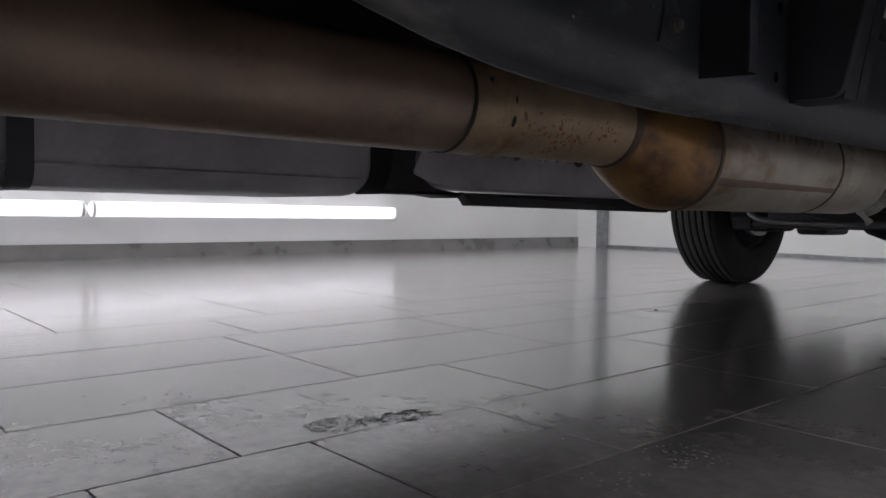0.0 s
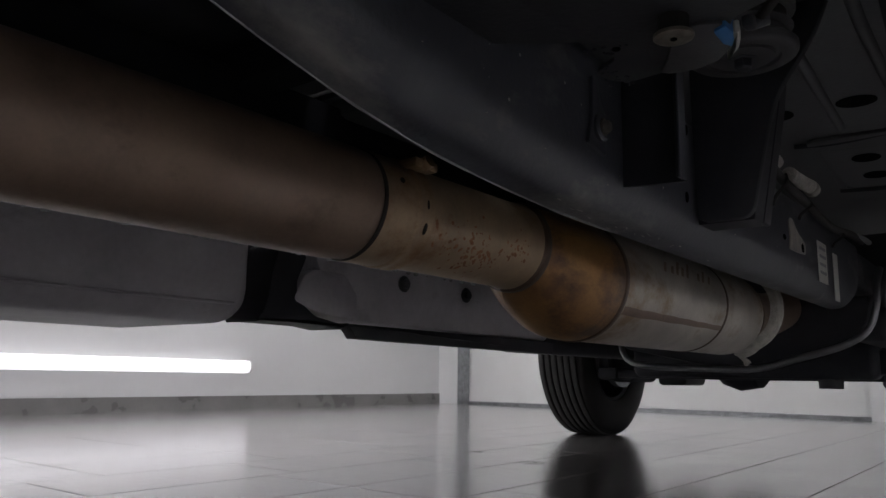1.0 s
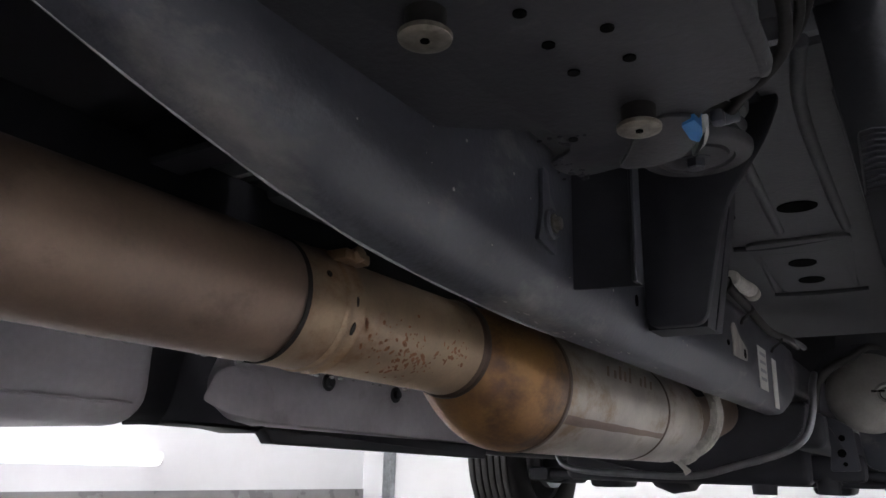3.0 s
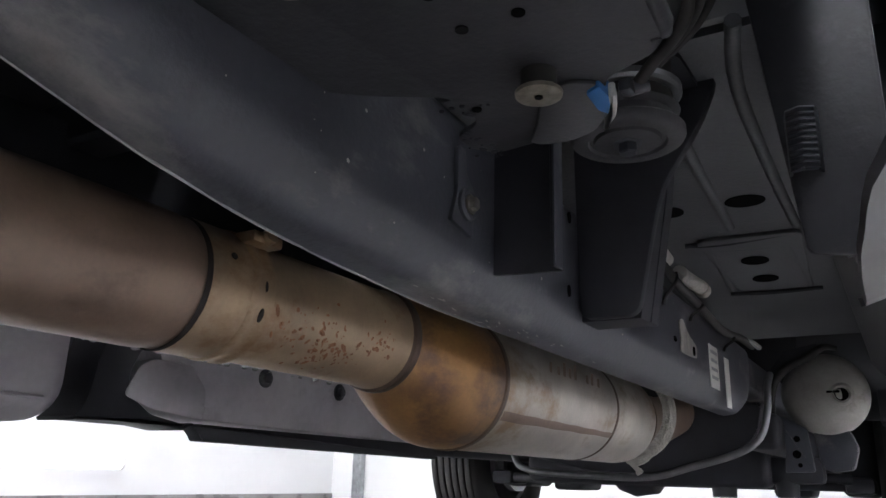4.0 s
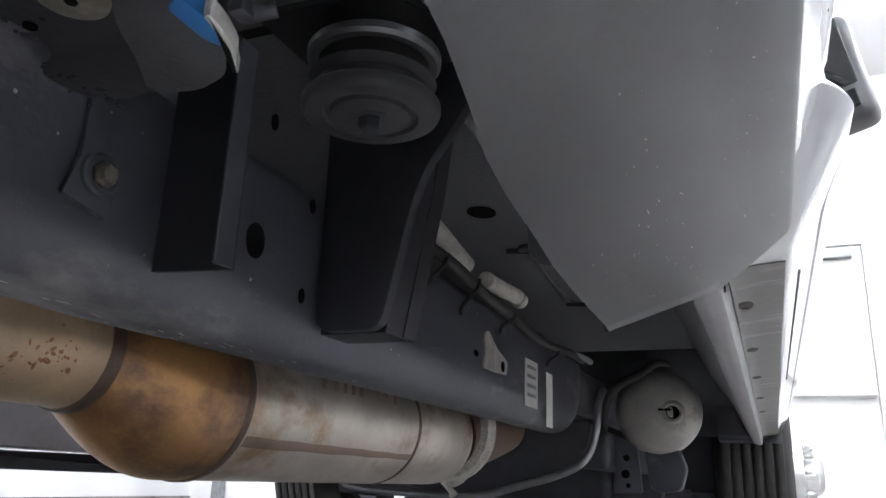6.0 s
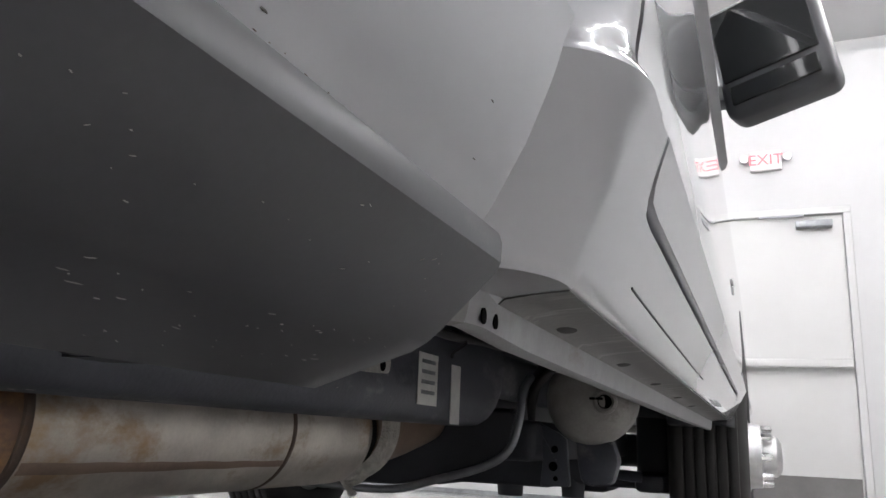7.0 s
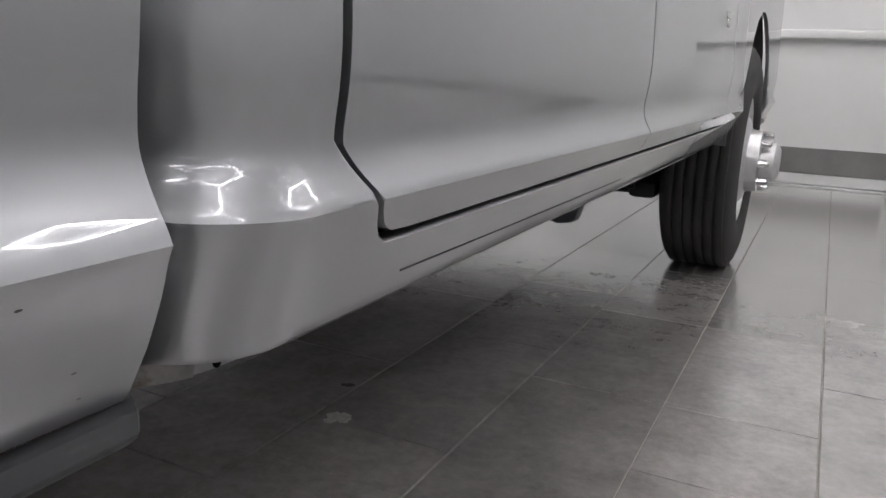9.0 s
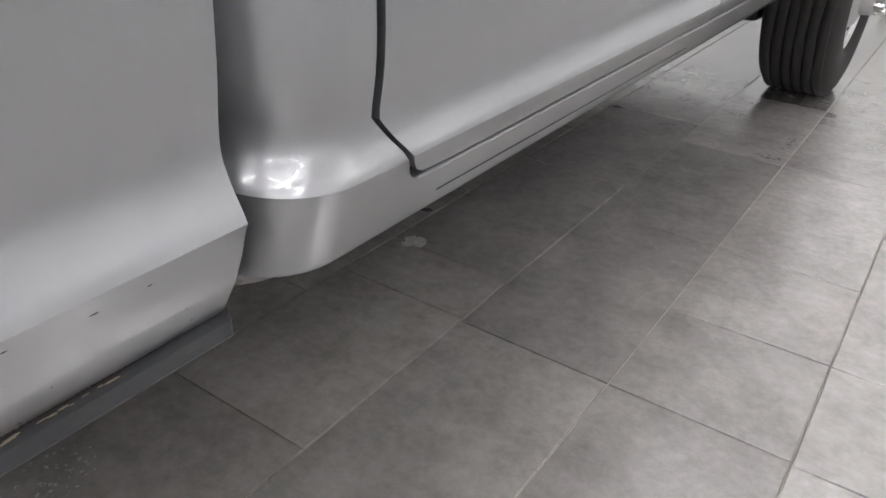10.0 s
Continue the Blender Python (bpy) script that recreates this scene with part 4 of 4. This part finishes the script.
for s in (1, -1):
    part("cab_corner", cab_corner(s), M_PAINT, cab, "rounded silver rear corner of the cab", sharp=24)
    ys = [CB, .836, .84, .846, .852, .858, .864, .870, .876, .880, .884, .888, .895, .902, .915, .93, 1.1, 1.3, 1.6, 1.9, 2.3, 2.6, 2.78]
    part("rocker", side_panel(CAB, ys, lambda y: .5072, lambda y: door_low(y) - SEAM - .002, s, rolled=True), M_PAINT, cab, sharp=50)
    part("rear_door", side_panel(CAB, [CB + .010, .846, .852, .858, .864, .870, .876, .880, .884, .888, .895, .902, .915, .93, 1.1, 1.3, 1.5, DOOR_Y], door_low, lambda y: 1.22, s), M_PAINT, cab, "silver rear door with a dark shut line", sharp=24)
    part("front_door", side_panel(CAB, [DOOR_Y + .005, 2.0, 2.3, 2.6, 2.70], lambda y: .573, lambda y: 1.22, s), M_PAINT, cab, "silver front door", sharp=24)
    # worn flange of the rocker, and its worn underside coloured darker for shade
    part("rocker_underside", grid_surface([[(s * x, y, z) for x, z in ((.9305, .500), (.934, .503), (.950, .505), (.971, .5068))] for y in (CB, .9, 1.1, 1.4, 1.8, 2.3, 2.78)], .0008), M_GRIMY_SHADED, cab, "worn grey underside of the rocker, toned darker as in shade")
    part("corner_floor", slab([(s * .850, .752), (s * .885, .752), (s * .915, .775), (s * .928, .82), (s * .928, .90), (s * .850, .90)], "z", .4995, .503), M_CHASSIS2, cab)
    part("sill_end", slab([(s * .785, .77), (s * .80, .68), (s * .85, .60), (s * .90, .507), (s * .93, .512), (s * .955, .55), (s * .975, .77)], "y", .872, .880), M_CHASSIS2, cab)
    fl = [(.492, .903), (.486, .909), (.4835, .920), (.485, .9265), (.489, .9278), (.503, .9305)]
    rows = []
    for k in range(7):
        th = radians(60 - 10 * k)
        rows.append([(s * (x - .080 + .080 * math.cos(th)), CC - .080 * math.sin(th), z) for z, x in fl])
    for y in (.9, 1.1, 1.3, 1.6, 2.0, 2.4, 2.80):
        rows.append([(s * x, y, z + (lerp([(.8, 0), (.9, -.003), (1.3, -.005), (2.0, -.008)], y) if z < .495 else 0)) for z, x in fl])
    flange = part("rocker_flange", grid_surface(rows, .002), M_WORN, cab, "worn silver pinch flange")
    rows = []
    for k in range(5):
        th = radians(58 - 10 * k)
        rows.append([(s * (x + .0007 - .080 + .080 * math.cos(th)), CC - .0805 * math.sin(th), z) for z, x in ((.4828, .919), (.4842, .9270), (.489, .9284), (.499, .9303))])
    part("bare_corner", grid_surface(rows, .0006), M_DIRTPAINT, cab, "bare rusty flange corner")
    for y in (.8145, .8345):
        bm = lathe([(0, 0), (0, .0039), (.001, .0039), (.001, 0)], (0, 0, 0), (1, 0, 0), 16)
        bm.transform(Matrix.Translation((s * .9279, y, .4905)) @ Matrix.Diagonal((1, 1, 1.15, 1)))
        part("flange_hole", bm, M_DARK, cab)
    for y in (0.959, 1.202, 1.45, 1.729, 1.995):
        bm = lathe([(0, 0), (0, .009), (.0008, .012), (.003, .012), (.003, 0)], (0, 0, 0), (0, 0, 1), 18)
        bm.transform(Matrix.Translation((s * .9395, y, .5026)) @ Matrix.Rotation(radians(-7 * s), 4, "Y") @ Matrix.Diagonal((.7, 1.5, 1, 1)))
        part("drain_plug", bm, M_RUBBER, cab)
    part("rocker_line", tube([(s * lerp(CAB, .531), .955, .531), (s * lerp(CAB, .529), 1.2, .529), (s * lerp(CAB, .527), 1.66, .527)], .0011, 6), M_CHASSIS2, cab)
    part("inner_sill", grid_surface([[(s * .785, y, .77), (s * .80, y, .68), (s * .855, y, .60), (s * .896, y, .505), (s * .905, y, .492)] for y in (.88, 1.4, 2.0, 2.8)], .004), M_WORN, cab)
    # near-black sheet behind the shut lines, standing in for the shade inside the body
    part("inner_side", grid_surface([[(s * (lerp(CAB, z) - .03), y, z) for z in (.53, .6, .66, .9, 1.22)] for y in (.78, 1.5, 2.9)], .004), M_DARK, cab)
    # front fender with the wheel arch
    def arch(y):
        d = .53 ** 2 - (y - 3.52) ** 2
        return max(.405 + math.sqrt(d) if d > 0 else .0, .53 if y > 3.5 else .50)
    part("front_fender", side_panel(CAB, [2.705, 2.85, 2.95, 2.99, 3.0, 3.02, 3.06, 3.12, 3.2, 3.3, 3.42, 3.55, 3.68, 3.8, 3.9, 3.98, 4.02, 4.04, 4.06, 4.2, 4.45], arch, lambda y: 1.22, s), M_PAINT, truck, "silver front fender over the wheel", sharp=24)
    rows = []
    for k in range(13):
        an = radians(171 - k * 165 / 12)
        y, z = 3.52 + .545 * math.cos(an), .405 + .545 * math.sin(an)
        rows.append([(s * .985, y, z), (s * .80, y, z + .02), (s * .55, y, z + .03)])
    part("wheel_liner", grid_surface(rows, .004), M_PLASTIC, truck, "black plastic wheel-arch liner")
    part("mud_guard", slab(round_outline([(2.80, .60), (2.96, .56), (2.93, .485), (2.82, .49)], .02), "x", min(s * .80, s * .91), max(s * .80, s * .91), .006), M_CHASSIS2, truck, "small black rubber mud guard")

# roof, glass, back wall, bonnet: the upper body
rows = []
for z, x, y0, y1 in ((1.22, 1.01, .75, 2.75), (1.25, .99, .755, 2.71), (1.80, .82, .81, 2.2), (1.88, .76, .87, 2.08), (1.90, .62, .95, 1.96)):
    o = round_outline([(-x, y0), (x, y0), (x, y1), (-x, y1)], .12, 4)
    rows.append([(p[0], p[1], z) for p in o] + [(o[0][0], o[0][1], z)])
bm = grid_surface(rows)
bmesh.ops.remove_doubles(bm, verts=bm.verts[:], dist=1e-5)
bmesh.ops.holes_fill(bm, edges=[e for e in bm.edges if e.is_boundary])
bmesh.ops.recalc_face_normals(bm, faces=bm.faces[:])
part("cab_top", bm, M_PAINT, cab)
for s in (1, -1):
    part("side_window", grid_surface([[(s * (.998 - (z - 1.25) * .30), y0 + (z - 1.25) * .1, z), (s * (.998 - (z - 1.25) * .30), y1 - (z - 1.25) * .7, z)] for z, y0, y1 in ((1.255, .95, 2.60), (1.5, .95, 2.58), (1.77, .97, 2.56))], .004), M_GLASS, cab, "dark side glass")
part("back_wall", box(-.92, .92, .750, .765, .75, 1.22, .01, 2), M_PAINT, cab)
part("bonnet", box(-.95, .95, 2.80, 4.48, 1.16, 1.27, .05, 4), M_PAINT, truck, "silver bonnet")
part("grille", box(-.90, .90, 4.40, 4.52, .55, 1.18, .04, 3), M_PLASTIC, truck)
part("front_bumper", box(-.98, .98, 4.45, 4.66, .48, .72, .04, 3), M_CHROME, truck)

# cab floor from below, with pressed ribs, a hatch and holes
floor_pan = cpart("floor_pan", joined(box(-1.25, .80, 1.0, 3.35, .848, .862), box(-.5, .0, 1.0, 3.35, .80, .848, .02, 2)), M_UNDER, cab, "grey sealed floor pan of the cab")
for pts in ([(.565, 1.15), (.548, 1.30), (.535, 1.56), (.524, 1.83)], [(.692, .98), (.664, 1.17), (.658, 1.52), (.659, 1.86)], [(.468, 1.99), (.615, 2.02)], [(.428, 2.44), (.61, 2.46)], [(.448, 2.0), (.415, 2.44)], [(.63, 2.02), (.625, 2.46)]):
    cpart("pressed_rib", tube([(x, y, .848) for x, y in pts], .011, 10), M_UNDER, cab)
cpart("hatch", slab(round_outline([(.43, 1.89), (.665, 1.90), (.63, 2.47), (.435, 2.44)], .03), "z", .838, .848, .003), M_UNDER, cab, "oval-holed access hatch")
cpart("hatch_lip", tube([(.40, 1.925, .845), (.50, 1.935, .842), (.645, 1.915, .845)], .007, 8), M_CHASSIS2, cab)
cpart("hatch_lip", tube([(.40, 2.487, .845), (.52, 2.505, .842), (.655, 2.508, .845)], .007, 8), M_CHASSIS2, cab)
for x, y, rx, ry, z in ((.432, 1.667, .028, .034, .846), (.586, 1.663, .040, .036, .846), (.533, 2.10, .034, .040, .836), (.528, 2.30, .034, .040, .836)):
    bm = lathe([(0, 0), (0, 1), (.002, 1), (.002, 0)], (0, 0, 0), (0, 0, 1), 22)
    bm.transform(Matrix.Translation((x, y, z - .001)) @ Matrix.Diagonal((rx, ry, 1, 1)))
    cpart("floor_plug", bm, M_DARK, cab)
# ribbed loom bracket hanging behind the sill
cpart("loom_panel", slab(round_outline([(.715, .85), (.754, .513), (.80, .505), (.84, .52), (.84, .85)], .008), "y", .905, .915, .003), M_PLATE, cab, "dark panel behind the bed side")
rows = []
for k in range(61):
    z = .598 + .070 * k / 60
    wob = .0020 * math.sin(k * 1.05)
    rows.append([(.745, .905, z), (.748, .890 + wob, z), (.762, .884 + wob, z), (.776, .890 + wob, z), (.779, .905, z)])
loom = cpart("ribbed_boot", grid_surface(rows, .003), M_CHASSIS, cab, "ribbed dark boot")

# foil sleeve, hose and wires on top of the rail
cpart("foil_hose", tube([(.44, 1.38, .742), (.44, 1.44, .736), (.44, 1.52, .722), (.44, 1.575, .714)], .0155, 16), M_FOIL, truck, "silver heat-shield sleeve")
cpart("foil_hose", tube([(.44, 1.68, .713), (.44, 1.76, .716), (.442, 1.87, .724)], .0165, 16), M_FOIL, truck)
cpart("sleeve_end", lathe([(0, .0165), (.004, .0185), (.022, .0185), (.026, .012), (.026, 0)], (.442, 1.872, .722), (.01, 1, -.12), 18), M_PATCH, truck, "pale sleeve end")
cpart("hose", tube([(.435, 1.25, .690), (.437, 1.40, .700), (.44, 1.52, .698), (.44, 1.68, .682), (.44, 1.82, .676), (.44, 1.98, .664), (.44, 2.13, .662), (.45, 2.30, .672), (.45, 2.47, .676)], .0105, 10), M_RUBBER, truck)
for y, z0, dz in ((1.42, .70, .075), (1.58, .70, .072), (1.80, .68, .045), (2.16, .665, .045)):
    cpart("wire", tube([(.445, y + .05, z0), (.452, y + .02, z0 - dz * .35), (.434, y, z0 - dz * .8), (.427, y + .01, z0 - dz)], .0038, 6), M_RUBBER, truck)
cpart("wire_end", tube([(.45, 2.33, .676), (.46, 2.42, .678), (.465, 2.50, .676)], .008, 8), M_STEELGREY, truck)

# door mirror
MR = Matrix.Translation((1.014, 2.45, 1.272)) @ Matrix.Rotation(radians(-19), 4, "Z") @ Matrix.Rotation(radians(-10), 4, "Y")
mir = part("door_mirror", box(0, .285, .0, .12, 0, .34, .035, 4, MR), M_PLASTIC, truck, "large black tow mirror")
part("mirror_glass", box(.02, .265, -.006, .002, .10, .315, .003, 1, MR), M_GLASS, mir)
part("lower_glass", box(.03, .255, -.006, .002, .03, .085, .003, 1, MR), M_GLASS, mir)
part("mirror_arm", box(.96, 1.04, 2.47, 2.55, 1.34, 1.39, .015, 2), M_PLASTIC, mir)
part("mirror_arm", box(.94, 1.04, 2.47, 2.55, 1.50, 1.54, .015, 2), M_PLASTIC, mir)
part("badge", joined(box(1.006, 1.0135, 2.47, 2.55, .835, .850, .002, 1), box(1.006, 1.0135, 2.49, 2.53, .815, .835, .002, 1)), M_CHROME, cab, "small chrome emblem")

# ---------- cargo bed ----------
bed = new("cargo_bed")
bed.parent = truck
bed["label"] = "silver cargo bed with dark lower trim"
for s in (1, -1):
    part("bed_side", side_panel(BED, [-1.9, -.9, -.4, 0, .3, .5, .62, .69, .706, .712], lambda y: .510, lambda y: 1.36, s), M_PAINT, bed, "creased silver bed side", sharp=24)
    rows = []
    for y, xi in ((-1.9, .94), (-.5, .93), (.0, .92), (.2, .909), (.30, .898), (.396, .886), (.433, .879), (.465, .872), (.499, .868), (.551, .864), (.60, .8595), (.66, .857), (.69, .8555), (.711, .854), (.7145, .8535)):
        pts = [(.958, .5085), (.966, .5085), (.9702, .5068), (.9718, .5025), (.9715, .4945), (.9690, .4905), (.955, .4805), (.940, .4705), (.932, .4660), (.922, .4625), (.5 * (xi + .922), .4552), (xi, .4477), (xi - .002, .4557)]
        # the front end sweeps forward towards its inner tip
        rows.append([(s * (x - (.003 if y > .712 else 0)), y + (lerp([(.853, .060), (.9233, .027), (.9606, .005), (.972, 0)], x) if y > .66 else 0) * (.6 if y < .68 else 1), z) for x, z in pts])
    part("lower_trim", grid_surface(rows, .0025), M_PLASTIC, bed, "dark semi-gloss lower trim of the bed side", sharp=24)
    nicks = []
    random.seed(60 + s)
    for k in range(45):
        y, u, r = random.uniform(.3, .70), random.random(), random.uniform(.00012, .0003)
        b = lathe([(0, 0), (0, r), (.0002, r * .7), (.0003, 0)], (0, 0, 0), (1, 0, 0), 5)
        b.transform(Matrix.Translation((s * (.9664 - .0240 * u), y, .4884 - .0169 * u)) @ Matrix.Rotation(radians(54 * s), 4, "Y") @ Matrix.Rotation(random.uniform(-.5, .9), 4, "X") @ Matrix.Diagonal((s, random.uniform(1, 6), .8, 1)))
        nicks.append(b)
    for k in range(70):
        x, y, r = random.uniform(.868, .925), random.uniform(.46, .715), random.uniform(.00015, .0004)
        b = lathe([(0, 0), (0, r), (.0002, r * .7), (.0003, 0)], (0, 0, 0), (0, 0, -1), 5)
        b.transform(Matrix.Translation((s * x, y, .4625 - (.922 - x) * .225 - .0003)) @ Matrix.Rotation(radians(-12.7 * s), 4, "Y") @ Matrix.Rotation(random.uniform(-.6, .6), 4, "Z") @ Matrix.Diagonal((1, random.uniform(1, 9), 1, 1)))
        nicks.append(b)
    part("nicks", joined(*nicks), M_CUP, bed, "pale nicks and scratches", kind="stuff")
    random.seed(40 + s)
    flecks, pale = [], []
    for k in range(1500):
        y = random.uniform(.15, .69)
        far = lerp([(.15, 1.0), (.62, .9), (.66, .5), (.69, .2)], y)
        z = .5104 + abs(random.gauss(0, .0011)) * far
        r = random.uniform(.0001, .0003) * (.4 + far)
        b = lathe([(0, 0), (0, r), (.0002, r * .7), (.0003, 0)], (0, 0, 0), (1, 0, 0), 5)
        b.transform(Matrix.Translation((s * (lerp(BED, z) + .0001), y, z)) @ Matrix.Rotation(radians(30 * s), 4, "Y") @ Matrix.Diagonal((s, random.uniform(1, 4), .8, 1)))
        flecks.append(b)
    for k in range(130):
        y = .62 - .5 * random.random()
        r = random.uniform(.0004, .0012)
        b = lathe([(0, 0), (0, r), (.0004, r * .7), (.0006, 0)], (0, 0, 0), (0, 0, 1), 6)
        b.transform(Matrix.Translation((s * random.uniform(.9630, .9655), y, .5086)) @ Matrix.Diagonal((1, random.uniform(2, 7), 1, 1)))
        pale.append(b)
    part("dirt_line", joined(*flecks), M_SOIL, bed, "rusty dirt in the joint", kind="stuff")
    part("old_sealer", joined(*pale), M_SEALER, bed, "crumbly tan sealer in the joint", kind="stuff")
    marks = []
    for k in range(16):
        y, z, r = random.uniform(.3, .70), random.uniform(.515, .60), random.uniform(.0003, .0008)
        b = lathe([(0, 0), (0, r), (.0002, r * .7), (.0003, 0)], (0, 0, 0), (1, 0, 0), 7)
        b.transform(Matrix.Translation((s * lerp(BED, z), y, z)) @ Matrix.Diagonal((s, random.uniform(1, 5), 1, 1)))
        marks.append(b)
    part("stains", joined(*marks), M_GRIME, bed, "tiny dark stains on the paint", kind="stuff")
part("tailgate", box(-.90, .90, -1.93, -1.90, .76, 1.36, .01, 2), M_PAINT, bed)
part("bed_floor", box(-.85, .85, -1.9, .69, .76, .80, .004, 1), M_CHASSIS2, bed)
part("bed_front", box(-.95, .95, .67, .70, .80, 1.36, .01, 2), M_PAINT, bed)
for y in (-.9, -.3, .15, .55):
    part("cross_sill", box(-.85, .85, y, y + .06, .69, .76, .006, 1), M_CHASSIS2, bed)

# ---------- floor tiles ----------
TW, TL, GAP = .305, .61, .0036
OFFSET = {-2: .097, -1: .307, 0: .115, 1: .40, 2: .218, 3: .218, 4: .512}
HALF = {0: (.41,), 1: (1.446,), 3: (1.733,), 4: (1.432,)}


def tile_mesh(w, l):
    bm = box(0, w, 0, l, -.012, 0, .0007, 1)
    me = bpy.data.meshes.new("tile")
    bm.to_mesh(me)
    bm.free()
    me.materials.append(M_TILE)
    return me


whole = tile_mesh(TW - GAP, TL - GAP)
floor = bpy.data.objects["floor"]
rest = []
for i in range(-14, 14):
    x = .117 + i * TW
    random.seed(100 + i)
    off = OFFSET.get(i, random.choice((0, .1, .2, .305, .4, .5)))
    for j in range(-12, 12):
        y = off + j * TL
        x0, x1, y0, y1 = max(x, XW), min(x + TW - GAP, XE), max(y, YS), min(y + TL - GAP, YN)
        if x1 - x0 < .02 or y1 - y0 < .02:
            continue
        cutting = [c for c in HALF.get(i, ()) if y0 + .05 < c < y1 - .05]
        if cutting:
            for a, b in ((y0, cutting[0] - GAP), (cutting[0], y1)):
                t = new("tile", tile_mesh(x1 - x0, b - a))
                t.parent, t.location = floor, (x0, a, 0)
            continue
        near = -2.0 < x < 2.6 and -.4 < y < 5.3
        if near and x1 - x0 > TW - .01 and y1 - y0 > TL - .01:
            t = new("tile", whole)
            t.parent, t.location = floor, (x, y, 0)
        else:
            rest.append((x0, x1, y0, y1))
bm = bmesh.new()
for x0, x1, y0, y1 in rest:
    vs = [bm.verts.new((a, b, c)) for c in (0, -.012) for a, b in ((x0, y0), (x1, y0), (x1, y1), (x0, y1))]
    bm.faces.new(vs[:4])
    for k in range(4):
        bm.faces.new((vs[k], vs[k + 4], vs[(k + 1) % 4 + 4], vs[(k + 1) % 4]))
far = part("tiles", bm, M_TILE, floor, "", False, "stuff")

random.seed(21)


def puddle(cx, cy, rx, ry, count, rmin, rmax, name, label, mat, flat):
    bms = []
    for k in range(count):
        a, d = random.random() * 6.283, math.sqrt(random.random())
        r = random.uniform(rmin, rmax)
        b = bmesh.new()
        bmesh.ops.create_uvsphere(b, u_segments=9, v_segments=6, radius=r)
        b.transform(Matrix.Translation((cx + rx * d * math.cos(a), cy + ry * d * math.sin(a), .0004)) @ Matrix.Rotation(random.random() * 6, 4, "Z") @ Matrix.Diagonal((random.uniform(.7, 1.8), 1, flat, 1)))
        bms.append(b)
    ob = part(name, joined(*bms), mat, None, "", True)
    return tagged(ob, label, "water drops", kind="stuff")


puddle(.062, .495, .04, .06, 150, .001, .0045, "water_drops", "scattered water drops on the floor tiles", M_DROP, .22)
puddle(-.252, .39, .05, .12, 90, .0006, .0022, "water_drops", "scattered water drops on the floor tiles", M_DROP, .22)
puddle(.487, .62, .05, .05, 36, .0008, .0025, "water_drops", "scattered water drops on the floor tiles", M_DROP, .22)
puddle(.480, .765, .05, .06, 60, .0008, .0030, "water_drops", "scattered water drops on the floor tiles", M_DROP, .22)
for cx, cy, rx, ry, n in ((.98, 2.70, .05, .015, 8), (1.0, 2.86, .012, .07, 6), (.62, 3.06, .05, .03, 10), (.80, 3.02, .03, .02, 5), (.09, .60, .03, .05, 16), (-.80, 2.28, .05, .02, 6), (-.45, 2.12, .06, .05, 12)):
    puddle(cx, cy, rx, ry, n * 5, .0010, .0045, "grime", "dark grime flecks on the floor tiles", M_GRIME, .03)
puddle(.470, 1.632, .020, .028, 30, .003, .010, "dried_splash", "dried pale splash on the floor tiles", M_LABEL2, .02)
puddle(.395, 1.779, .010, .012, 8, .003, .008, "grime", "dark grime flecks on the floor tiles", M_GRIME, .03)
